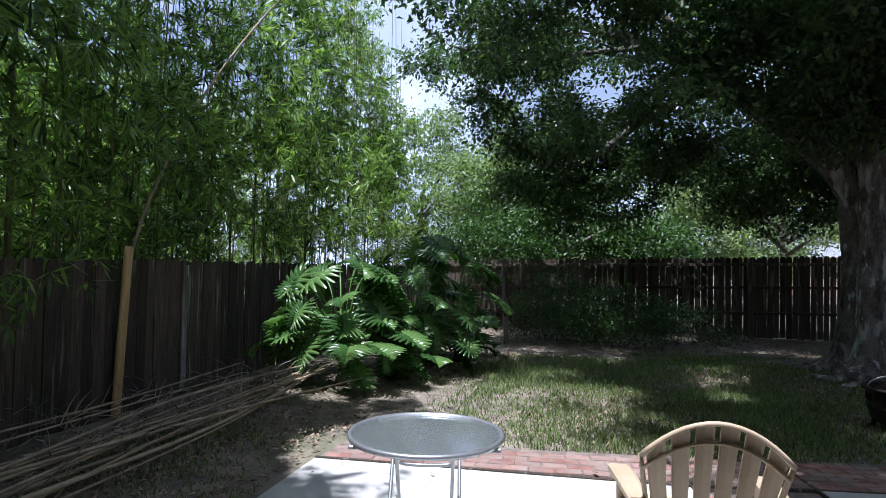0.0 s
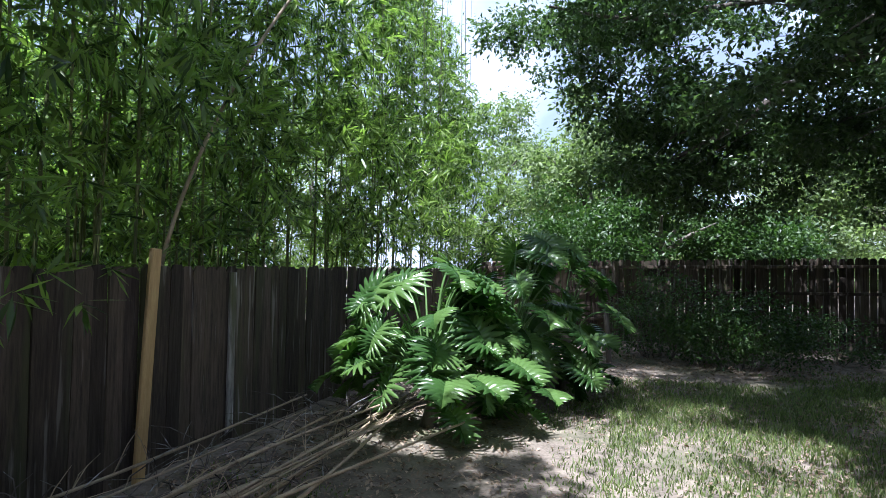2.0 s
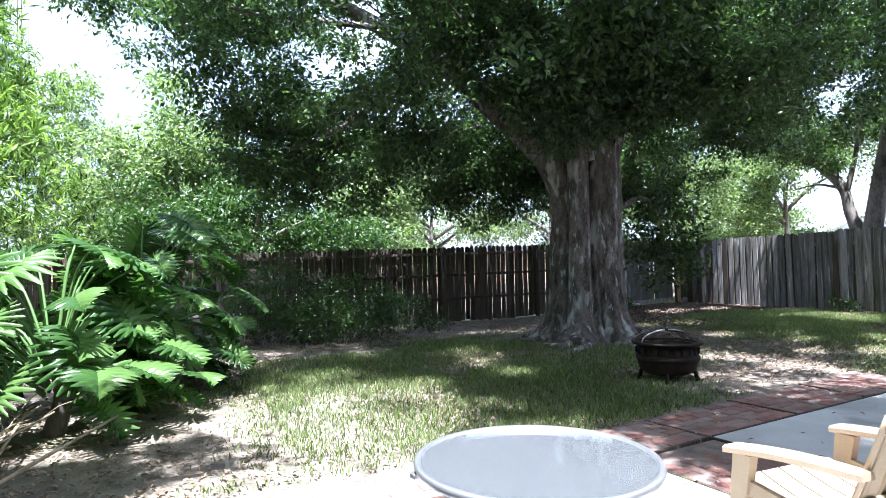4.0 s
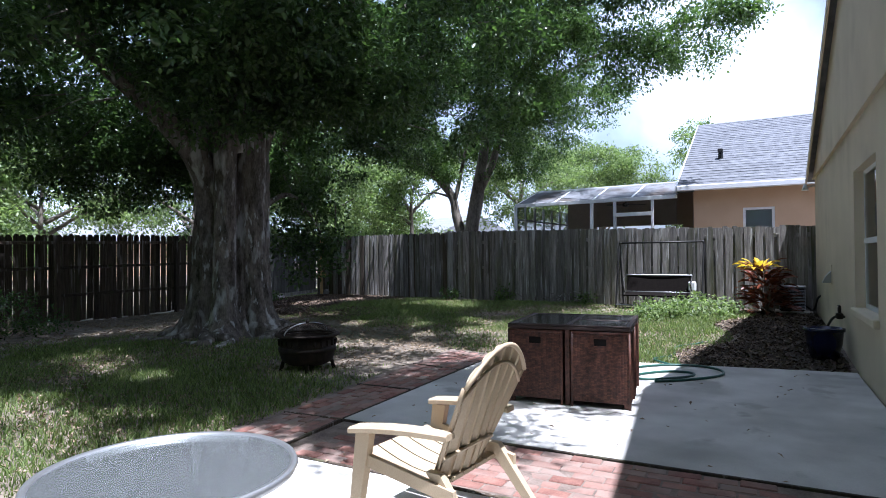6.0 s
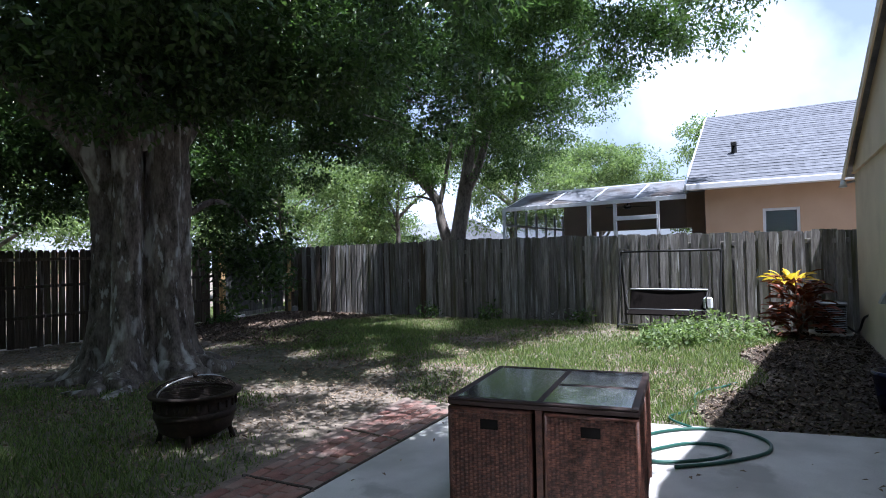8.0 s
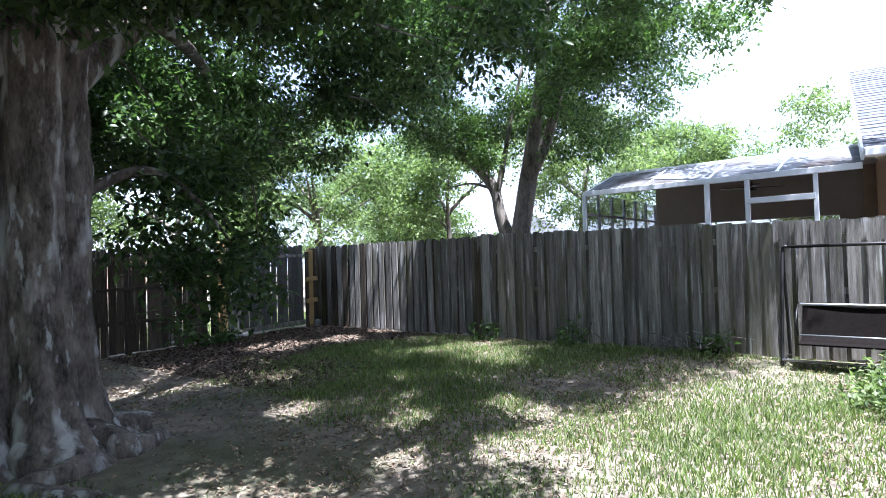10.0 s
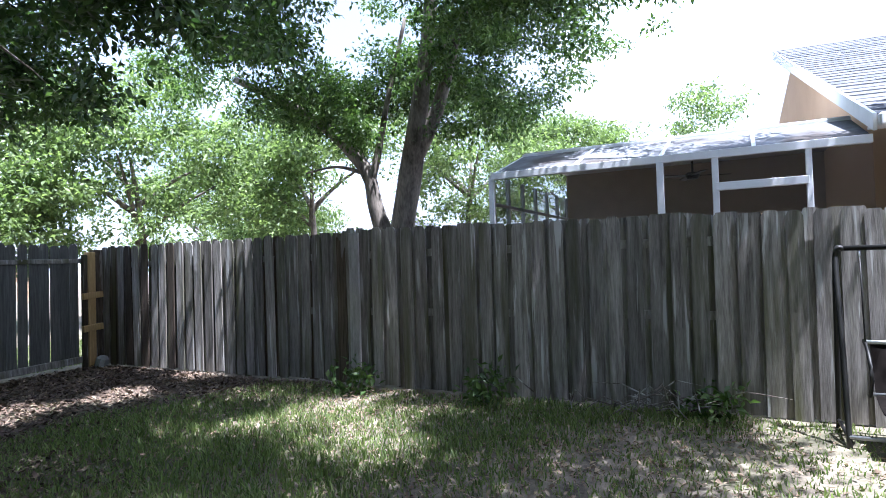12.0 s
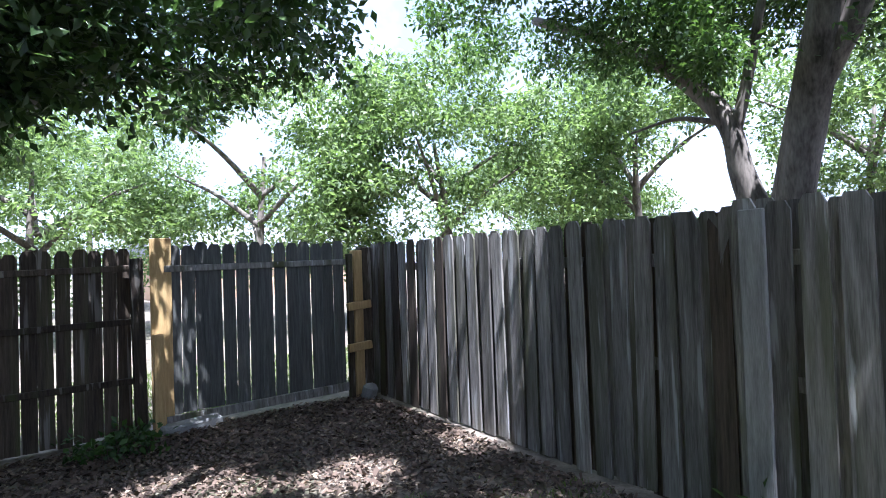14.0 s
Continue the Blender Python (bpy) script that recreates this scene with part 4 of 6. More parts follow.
    tips += crown_points(24, (8.8, 14.3, 4.5), (2.8, 1.4, 1.1), 53, gap=-0.1, shell=0.0)
    tips += crown_points(16, (2.4, 1.7, 7.8), (2.6, 1.1, 0.8), 28, gap=-0.3, shell=0.0)
    tips += crown_points(24, (7.6, 12.4, 3.9), (2.6, 2.0, 1.0), 22, gap=-0.1, scale=0.8)
    tips += crown_points(22, (0.8, 12.2, 3.6), (2.4, 1.6, 1.0), 23, gap=-0.1, scale=0.8)
    # six groups above the view, added only to shade lawn, gate, fence and slab
    tips += crown_points(22, (10.6, 8.7, 8.0), (1.7, 2.0, 0.6), 55, gap=-0.12, shell=0.0)
    tips += crown_points(26, (10.7, 12.2, 7.4), (1.7, 1.5, 0.6), 56, gap=-0.12, shell=0.0)
    tips += crown_points(34, (2.3, 4.3, 7.5), (1.9, 1.2, 0.6), 57, gap=-0.15, shell=0.0)
    tips += crown_points(26, (11.2, 4.9, 7.8), (1.4, 1.7, 0.5), 58, gap=-0.15, shell=0.0)
    tips += crown_points(30, (9.4, 5.6, 8.0), (2.7, 2.6, 0.7), 54, gap=-0.12, shell=0.0)
    tips += crown_points(23, (2.3, 1.1, 7.9), (1.9, 1.1, 0.5), 87, gap=-0.1, shell=0.0)
    # three groups of thin boughs above the view, added to dapple lawn and philodendrons
    lacy = crown_points(20, (0.6, 6.4, 8.3), (2.6, 2.0, 0.6), 85, gap=-0.05, shell=0.0)
    lacy += crown_points(36, (1.2, 3.4, 8.4), (2.5, 1.4, 0.5), 88, gap=-0.05, shell=0.0)
    lacy += crown_points(34, (-2.9, 6.6, 8.2), (1.4, 1.5, 0.4), 86, gap=-0.15, shell=0.0)
    lacy += crown_points(40, (-1.6, 13.0, 6.3), (2.2, 1.0, 0.8), 89, gap=0.0, scale=0.9, shell=0.0)
    lacy += crown_points(26, (1.8, 14.0, 4.3), (1.9, 1.0, 1.2), 90, gap=0.0, scale=0.9, shell=0.0)
    lacy += crown_points(22, (4.2, 14.4, 4.6), (1.6, 1.0, 1.2), 91, gap=0.0, scale=0.9, shell=0.0)
    # the arm of the crown that reaches west, with sky between its sprays
    lacy += crown_points(26, (-0.6, 10.9, 5.8), (1.9, 1.5, 1.5), 81, gap=0.08, scale=0.9, shell=0.0)
    lacy += crown_points(15, (1.5, 11.1, 5.4), (1.9, 1.4, 1.3), 82, gap=0.12, scale=0.9, shell=0.0)
    lacy += crown_points(22, (-0.2, 12.4, 3.9), (1.5, 1.2, 0.7), 83, gap=0.0, scale=0.8, shell=0.0)
    lacy += crown_points(16, (4.1, 8.5, 3.9), (1.7, 0.7, 0.6), 84, gap=-0.05, scale=0.9, shell=0.0)
    pts = list(boughs(tips, 15, 0.31, 27)) + list(boughs(lacy, 6, 0.30, 32)) + crown_points(95, (6.7, 9.7, 1.95), (0.95, 0.75, 1.1), 24, gap=-0.3, scale=1.2, shell=0.0)
    tips = crown_points(30, (4.6, 13.2, 3.4), (1.9, 1.2, 0.9), 29, gap=-0.2, shell=0.0)
    pts += list(boughs(tips, 13, 0.40, 30))
    # openings in the crown through which the sun falls on the lawn
    gaps = [(0.7, 7.4, 0.40), (2.1, 7.5, 0.45), (-0.9, 5.2, 0.75), (-1.6, 5.3, 0.7), (-1.7, 4.2, 0.8), (4.72, 9.2, 0.15), (5.15, 9.6, 0.13), (7.2, 9.0, 0.45), (8.6, 7.2, 0.4), (6.8, 7.0, 0.4), (7.6, 7.6, 0.4), (7.5, 6.3, 0.5), (8.4, 8.3, 0.3), (12.2, 12.6, 0.5), (7.3, 5.2, 0.5), (8.8, 4.6, 0.8), (9.8, 13.0, 0.75), (11.0, 12.5, 0.6), (11.5, 9.6, 0.5), (-2.7, 6.9, 1.1)]
    sx, sy = SUN_FROM.x / SUN_FROM.z, SUN_FROM.y / SUN_FROM.z
    pts = [p for p in pts if all(math.hypot(p[0] - gx - sx * p[2], p[1] - gy - sy * p[2]) > gr for gx, gy, gr in gaps)]
    leaf_cloud("crown", pts, 40, 0.23, 0.108, 0.056, M_LEAF_OAK, oak, 31, droop=0.25)
    # thin twigs that carry the sprays
    tw = Mesh()
    rr = random.Random(9)
    for q in rr.sample(range(len(pts)), 420):
        p = Vector(pts[q])
        hub = Vector((4.6, 9.7, 4.6))
        d = (hub - p).normalized()
        e = p + d * rr.uniform(0.6, 1.5) + Vector((rr.uniform(-.3, .3), rr.uniform(-.3, .3), rr.uniform(-.1, .4)))
        tw.tube([p, (p + e) / 2 + Vector((0, 0, rr.uniform(0, .12))), e], [0.004, 0.009, 0.016], 4, cap=False)
    tagged(part("twig_spray", tw, M_BARK, oak), kind="stuff")


build_oak()


# ---- the tree beyond the far fence ----
def build_second_tree():
    t = thing("shade_tree", label="forked grey-barked tree behind the fence", category="tree")
    def limb(points, r0, r1, seg=12, name="limb"):
        line = bend(points, 6)
        part(name, Mesh().tube(line, list(np.linspace(r0 * 0.78, r1 * 0.8, len(line))), seg, lobes=lambda i, a: 1 + 0.08 * math.sin(2 * a + i * 0.4)), M_BARK_FAR, t, smooth=True)
    limb([(17.3, 12.3, -0.2), (17.3, 12.3, 1.0), (17.25, 12.2, 2.3), (17.2, 11.95, 3.4), (17.0, 11.6, 4.6), (16.8, 11.2, 6.2), (16.6, 10.8, 8.2)], 0.50, 0.13, name="trunk")
    limb([(17.3, 12.5, 1.9), (17.2, 12.8, 2.9), (17.1, 13.0, 3.8), (16.7, 13.7, 4.7), (16.3, 14.7, 5.4), (15.9, 15.6, 5.9)], 0.27, 0.08)
    limb([(17.1, 12.9, 3.3), (17.2, 12.7, 4.2), (17.2, 12.4, 5.4), (17.3, 12.0, 7.0)], 0.13, 0.05, 8)
    limb([(17.15, 11.8, 3.8), (17.1, 11.2, 4.8), (17.0, 10.7, 6.0), (16.8, 10.0, 7.6)], 0.22, 0.07)
    limb([(16.85, 11.3, 5.6), (16.4, 10.2, 6.4), (15.8, 9.0, 6.7), (15.2, 7.8, 7.0)], 0.14, 0.04, 8)
    limb([(17.1, 13.0, 3.7), (17.0, 13.7, 3.9), (16.8, 14.4, 3.8)], 0.07, 0.02, 7)
    tips = crown_points(215, (16.4, 11.1, 7.3), (3.6, 4.6, 3.3), 41, gap=0.0, shell=0.3, low=lambda x, y: 4.2 - 0.35 * max(0, y - 12) + 0.5 * noise.noise((x, y, 2)))
    tips += crown_points(60, (14.2, 7.8, 6.8), (2.2, 3.4, 1.3), 42, gap=0.0)
    tips += crown_points(16, (13.6, 3.6, 6.9), (1.6, 1.5, 0.7), 46, gap=-0.2, shell=0.0)
    limb([(15.8, 9.0, 6.7), (14.9, 6.6, 7.2), (14.0, 4.4, 7.2), (13.6, 2.8, 6.9)], 0.07, 0.02, 7)
    tips += crown_points(24, (16.3, 14.6, 6.0), (2.6, 2.8, 1.0), 43, gap=-0.1, shell=0.0)
    leaf_cloud("crown", boughs(tips, 11, 0.30, 45), 42, 0.25, 0.105, 0.052, M_LEAF_TREE, t, 44, droop=0.25)


build_second_tree()


def back_tree(x, y, height, spread, seed, mat=None, low=0.25, n=150, label="leafy green tree beyond the fence", size=0.165):
    t = thing("background_tree", label=label, category="tree", group="trees beyond the fence")
    r = random.Random(seed)
    part("trunk", Mesh().tube(bend([(x, y, -0.2), (x + r.uniform(-.3, .3), y, height * 0.3), (x + r.uniform(-.6, .6), y + r.uniform(-.4, .4), height * 0.62)]), list(np.linspace(0.05 * height * 0.45, 0.05, 13)), 8), M_BARK_FAR, t, smooth=True)
    for k in range(5):
        a = k * 1.26 + r.uniform(-.4, .4)
        z = height * r.uniform(0.28, 0.5)
        part("limb", Mesh().tube(bend([(x, y, z), (x + math.cos(a) * spread * .4, y + math.sin(a) * spread * .4, z + height * .12), (x + math.cos(a) * spread * .8, y + math.sin(a) * spread * .8, z + height * .2)]), list(np.linspace(0.09, 0.02, 13)), 6), M_BARK_FAR, t, smooth=True)
    tips = crown_points(n // 2, (x, y, height * (0.5 + low / 2)), (spread, spread, height * (0.5 - low / 2)), seed, gap=-0.1, scale=0.35, shell=0.45)
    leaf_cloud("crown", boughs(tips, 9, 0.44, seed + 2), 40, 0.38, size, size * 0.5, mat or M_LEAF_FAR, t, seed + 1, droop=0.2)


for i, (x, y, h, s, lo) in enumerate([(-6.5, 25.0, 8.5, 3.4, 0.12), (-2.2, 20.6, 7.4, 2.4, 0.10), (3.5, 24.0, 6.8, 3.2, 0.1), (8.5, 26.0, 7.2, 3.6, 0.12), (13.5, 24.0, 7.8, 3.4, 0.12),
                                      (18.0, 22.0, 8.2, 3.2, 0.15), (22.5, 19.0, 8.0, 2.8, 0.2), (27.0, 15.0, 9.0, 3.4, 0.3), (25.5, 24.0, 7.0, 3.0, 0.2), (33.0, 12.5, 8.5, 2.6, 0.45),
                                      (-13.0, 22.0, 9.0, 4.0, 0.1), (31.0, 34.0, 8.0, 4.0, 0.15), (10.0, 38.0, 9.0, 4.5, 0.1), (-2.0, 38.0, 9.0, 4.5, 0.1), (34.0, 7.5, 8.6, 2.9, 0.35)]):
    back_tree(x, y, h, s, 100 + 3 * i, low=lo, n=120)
# trees added west of the bamboo to block low sky light and close the view
for i, (x, y) in enumerate([(-12.5, -3.0), (-12.0, 1.0), (-12.5, 5.0), (-12.0, 9.0), (-12.5, 13.0)]):
    back_tree(x, y, 9.5 if y < 6 else 6.0, 2.8, 300 + 3 * i, M_LEAF_SHRUB, 0.03, 210, "dark leafy tree added behind the bamboo to block sky light", 0.16)
# dark understory right behind the back fence
for i, (x, y, h, s) in enumerate([(-2.6, 17.2, 3.6, 1.8), (-0.2, 17.6, 4.3, 1.7), (1.6, 18.2, 3.2, 1.6)]):
    back_tree(x, y, h, s, 200 + 3 * i, M_LEAF_SHRUB, 0.05, 90, "dark bushy tree behind the fence", 0.13)


# ---- bamboo grove ----
def build_bamboo():
    grove = thing("bamboo_grove", label="tall dense green bamboo behind the west fence", category="bamboo")
    r = random.Random(12)
    tips, hang = [], []
    def edge(y, z):
        """How far the leaves reach over the yard: overhanging near the house, sloping back further on."""
        if y < 5.6:
            return -4.15 + 0.25 * noise.noise((y * 0.7, z * 0.7, 3.0)) + (0.25 if y < 3.2 else 0.0)
        ridge = 0.55 * abs(math.sin(1.55 * y + 0.5 * math.sin(z)))
        return -3.80 - 0.29 * max(0, z - 2.2) - ridge + 0.75 * noise.noise((y * 0.95, z * 0.9, 3.0))
    for k in range(140):
        y = r.uniform(-1.0, 17.0)
        x = -4.95 - abs(r.gauss(0, 1.3)) - 0.1
        h = r.uniform(7.5, 11.0) if y < 6 else r.uniform(6.0, 10.0)
        out = max(0.05, min(r.uniform(0.1, 1.6), edge(y, h) - x))
        sway = r.uniform(-0.8, 0.8)
        rad = r.uniform(0.010, 0.022)
        line = [(x + out * (u ** 2.2), y + sway * u ** 2, h * u - 0.02) for u in np.linspace(0, 1, 9)]
        part("culm", Mesh().tube(line, list(np.linspace(rad, rad * 0.25, 9)), 6, cap=False), M_CULM, grove, smooth=True)
        for s in range(2):
            u = r.uniform(0.25, 1.0)
            px = x + out * (u ** 2.2)
            if px < edge(y, h * u):
                tips.append((px, y + sway * u ** 2 + r.uniform(-.3, .3), h * u))
    # leafy plumes on the side towards the yard
    k = 0
    while k < 460:
        y, z = r.uniform(-1.0, 17.2), r.uniform(1.9, 9.6)
        if noise.noise((y * 0.6, z * 0.5, 8.0)) < -0.12 or (z < 2.8 and y < 8 and r.random() < 0.6):
            continue
        tips.append((edge(y, z) - r.uniform(0, 0.5), y, z))
        k += 1
    # the shady inside of the grove
    for k in range(520):
        y = r.uniform(-3.0, 16.0) if k % 2 else r.uniform(-3.0, 8.5)
        tips.append((r.uniform(-9.0, -5.3), y, r.uniform(0.5, 5.6)))
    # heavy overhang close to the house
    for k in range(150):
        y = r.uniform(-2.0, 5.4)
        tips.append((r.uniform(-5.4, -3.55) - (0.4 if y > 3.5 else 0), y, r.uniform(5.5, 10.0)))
    # three more leaf masses above the view, added to darken the near bamboo
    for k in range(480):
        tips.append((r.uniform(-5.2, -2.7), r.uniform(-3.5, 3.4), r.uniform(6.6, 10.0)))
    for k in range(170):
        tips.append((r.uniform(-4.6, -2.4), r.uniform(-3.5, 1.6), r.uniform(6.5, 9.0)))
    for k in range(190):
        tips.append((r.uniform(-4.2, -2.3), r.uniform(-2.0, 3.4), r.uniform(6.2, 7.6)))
    for k in range(9):
        hang.append((-4.15 + r.uniform(-0.3, 0.5), r.uniform(2.4, 4.4), r.uniform(2.4, 3.6)))
    for k in range(2):
        hang.append((-4.15 + r.uniform(0, 0.2), r.uniform(2.9, 3.5), r.uniform(1.15, 1.5)))
    # an opening above the sunny philodendrons
    sx, sy = SUN_FROM.x / SUN_FROM.z, SUN_FROM.y / SUN_FROM.z
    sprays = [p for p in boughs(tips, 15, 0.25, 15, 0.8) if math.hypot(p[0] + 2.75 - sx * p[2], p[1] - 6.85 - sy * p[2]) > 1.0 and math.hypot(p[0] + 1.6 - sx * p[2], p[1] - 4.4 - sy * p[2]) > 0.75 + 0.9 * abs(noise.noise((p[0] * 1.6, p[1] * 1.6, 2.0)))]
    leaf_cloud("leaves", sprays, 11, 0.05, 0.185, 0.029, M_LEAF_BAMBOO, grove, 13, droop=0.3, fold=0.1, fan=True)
    leaf_cloud("leaves", boughs(hang, 9, 0.24, 16), 11, 0.04, 0.20, 0.029, M_LEAF_BAMBOO, grove, 14, droop=0.6, fold=0.1, fan=True)
    part("leaning_culm", Mesh().tube(bend([(-4.75, 4.95, 0.1), (-4.7, 5.1, 1.5), (-4.45, 5.35, 2.7), (-4.0, 5.8, 4.0), (-3.3, 6.5, 5.4), (-2.6, 7.2, 6.3)]), list(np.linspace(0.022, 0.008, 31)), 8), M_DRY_CULM, grove, "yellow-green leaning bamboo culm", True)


build_bamboo()


# ---- felled bamboo poles along the west fence ----
def build_poles():
    r = random.Random(33)
    for k in range(15):
        x0, y0 = r.uniform(-4.15, -2.7), r.uniform(1.0, 2.4)
        x1, y1 = min(-3.0, x0 + r.uniform(-0.2, 0.35)), r.uniform(6.0, 7.6)
        if k > 10:
            x1, y1 = r.uniform(-3.0, -2.1), r.uniform(5.6, 6.9)
        z0, z1 = r.uniform(0.02, 0.30), r.uniform(0.05, 0.34)
        sag = r.uniform(-0.12, 0.05)
        line = bend([(x0, y0, z0), ((x0 + x1) / 2 + r.uniform(-0.18, 0.18), (y0 + y1) / 2, (z0 + z1) / 2 + sag + 0.04), (x1, y1, z1)], 8)
        line = [(x, y, max(z, ground_z(x, y) + 0.02)) for x, y, z in line]
        rad = r.uniform(0.007, 0.017)
        radii = [rad * (1.15 if i % 3 == 0 else 1.0) * (1 - 0.4 * i / len(line)) for i in range(len(line))]
        pole = thing("bamboo_pole", label="dry tan bamboo pole lying on the ground", category="pole", group="felled poles by the fence")
        part("culm", Mesh().tube(line, radii, 8), M_DRY_CULM, pole, smooth=True)
        tw = Mesh()
        for s in range(7):
            p = Vector(line[r.randrange(3, len(line) - 1)])
            e = p + Vector((r.uniform(-.25, .25), r.uniform(-.1, .4), r.uniform(-.02, .22)))
            tw.tube([p, (p + e) / 2 + Vector((0, 0, .03)), e], [0.004, 0.003, 0.0015], 4, cap=False)
        tagged(part("twig_spray", tw, M_DRY_CULM, pole), kind="stuff")
    brush = Mesh()
    for k in range(300):
        x, y = r.uniform(-4.3, -3.0), r.uniform(1.5, 7.4)
        p = Vector((x, y, ground_z(x, y) + r.uniform(0, 0.25)))
        e = p + Vector((r.uniform(-.35, .35), r.uniform(-.6, .6), r.uniform(-.08, .25)))
        brush.tube([p, (p + e) / 2 + Vector((r.uniform(-.05, .05), 0, .04)), e], [0.005, 0.004, 0.0015], 4, cap=False)
    solid("brushwood", brush, M_BARK, "heap of thin dry bamboo twigs", "brushwood", "stuff")


build_poles()


# ---- big split-leaf philodendron ----
def philo_leaf(seed):
    """A broad drooping blade about one unit long along +y, its wavy edge cut deep into rounded lobes."""
    r, m = random.Random(seed), Mesh()
    rib = lambda t: Vector((0, 0.66 * t, 0.10 * math.sin(t * 2.4) - 0.32 * t * t))
    n, lobes = 72, 11.5 + r.uniform(-1.0, 1.0)
    for side in (-1, 1):
        prev, phase = None, r.uniform(0, 6.28)
        for i in range(n + 1):
            t = i / n
            c = rib(t)
            ang = radians(158 - 146 * t + 4 * math.sin(phase + 9 * t))
            d = Vector((side * math.sin(ang), math.cos(ang), 0))
            full = 0.50 * math.sin(math.pi * min(0.985, 0.24 + 0.745 * t)) ** 0.8
            cut = 0.5 + 0.5 * math.cos(2 * math.pi * lobes * t + phase)
            reach = full * (0.36 + 0.64 * cut ** 0.9) * (1 + 0.10 * math.sin(5 * t + phase))
            row = []
            for u in (0.0, 0.3, 0.65, 1.0):
                q = c + d * reach * u
                q.z += 0.07 * math.sin(u * 2.2) - 0.26 * (reach * u) ** 2 / 0.5 + 0.030 * u * math.sin(2 * math.pi * lobes * t + phase + 1.6)
                row.append(len(m.v))
                m.v.append(tuple(q))
            if prev:
                for k in range(3):
                    f = (prev[k], prev[k + 1], row[k + 1], row[k])
                    m.f.append(f if side > 0 else f[::-1])
            prev = row
    return m


M_RIB = plain("philodendron_stem", (0.10, 0.19, 0.05), 0.5)


def build_philodendron(x, y, count, height, reach, seed, label):
    plant = thing("philodendron", label=label, category="plant", group="philodendrons by the fence")
    r = random.Random(seed)
    leaves = [philo_leaf(s).data("leaf", M_LEAF_PHILO, True) for s in range(5)]
    part("trunk", Mesh().tube(bend([(x, y, -0.05), (x + 0.1, y - 0.05, 0.35), (x + 0.05, y - 0.1, 0.8)]), list(np.linspace(0.09, 0.06, 13)), 8), M_BARK_FAR, plant, smooth=True)
    for k in range(count):
        a = r.uniform(0, 2 * math.pi)
        lift = r.uniform(0.05, 1.0)
        d = reach * (0.40 + 0.65 * math.sqrt(max(0, 1 - lift ** 1.7))) * r.uniform(0.55, 1.05)
        tip = Vector((x + d * math.cos(a), y + d * math.sin(a), height * lift + 0.12))
        base = Vector((x + 0.05 * math.cos(a), y + 0.05 * math.sin(a), min(0.75, 0.2 + 0.5 * lift)))
        mid = (base + tip) / 2 + Vector((0, 0, 0.16))
        stem = part("petiole", Mesh().tube(bend([base, mid, tip], 4), list(np.linspace(0.014, 0.009, 9)), 6), M_RIB, plant, smooth=True)
        s = r.uniform(0.46, 0.70)
        turn = pose(tip.x, tip.y, tip.z, r.uniform(-58, 6), r.uniform(-25, 25), math.degrees(a) - 90 + r.uniform(-25, 25))
        part("leaf", leaves[k % 5], None, plant, m=turn @ Matrix.Scale(s, 4))


build_philodendron(-2.88, 6.85, 66, 1.5, 0.80, 61, "large sunlit split-leaf philodendron beside the fence")
build_philodendron(-2.3, 8.2, 52, 1.85, 0.85, 62, "tall dark-leaved philodendron behind the sunlit one")
build_philodendron(-1.8, 9.3, 28, 1.5, 0.75, 63, "dark shaded philodendron near the back corner")


def shrub(x, y, rx, ry, h, n, seed, label, mat=None, leaf=(0.07, 0.035), per=45, spread=0.22):
    s = thing("shrub", label=label, category="shrub")
    r = random.Random(seed)
    z = ground_z(x, y)
    st = Mesh()
    pts = []
    for k in range(n):
        a, d = r.uniform(0, 6.283), math.sqrt(r.random())
        p = (x + rx * d * math.cos(a), y + ry * d * math.sin(a), z + h * r.uniform(0.12, 1.0) * (1.05 - 0.5 * d * d))
        pts.append(p)
        if k % 4 == 0:
            st.tube([(x + rx * .4 * d * math.cos(a), y + ry * .4 * d * math.sin(a), z - 0.02), p], [0.008, 0.003], 5, cap=False)
    tagged(part("stem_clump", st, M_BARK_FAR, s), kind="stuff")
    leaf_cloud("foliage", pts, per, spread, leaf[0], leaf[1], mat or M_LEAF_SHRUB, s, seed, droop=0.15)
    return s


shrub(0.9, 12.1, 1.25, 0.6, 1.25, 150, 71, "low dark leafy shrub before the back fence")
shrub(-0.4, 12.9, 0.9, 0.7, 1.7, 110, 72, "dark leafy shrub in the shady back corner")
shrub(2.6, 13.4, 1.0, 0.5, 0.9, 60, 73, "low shaded shrub at the foot of the back fence")
shrub(12.0, 9.75, 0.17, 0.17, 0.36, 14, 74, "small pale green weed at the fence", M_LEAF_TREE, (0.09, 0.05), 14, 0.14)
shrub(12.05, 8.1, 0.28, 0.15, 0.40, 15, 75, "small green weed clump at the fence", M_LEAF_TREE, (0.09, 0.05), 14, 0.14)
shrub(12.1, 5.9, 0.20, 0.15, 0.34, 11, 76, "small green weed at the fence", M_LEAF_TREE, (0.09, 0.05), 14, 0.14)
shrub(11.1, 3.2, 1.0, 0.9, 0.36, 75, 77, "bright green weed patch beside the swing", M_LEAF_FAR, (0.08, 0.04), 26, 0.14)
shrub(9.4, 14.3, 0.5, 0.3, 0.25, 24, 78, "low green weeds beneath the fence", M_LEAF_SHRUB, (0.08, 0.045), 16, 0.12)
shrub(10.2, 3.7, 0.7, 0.6, 0.30, 50, 79, "bright green weeds in the sunny lawn", M_LEAF_FAR, (0.08, 0.04), 22, 0.14)
dead = thing("dead_post", label="leaning grey weathered post in the shady corner", category="post")
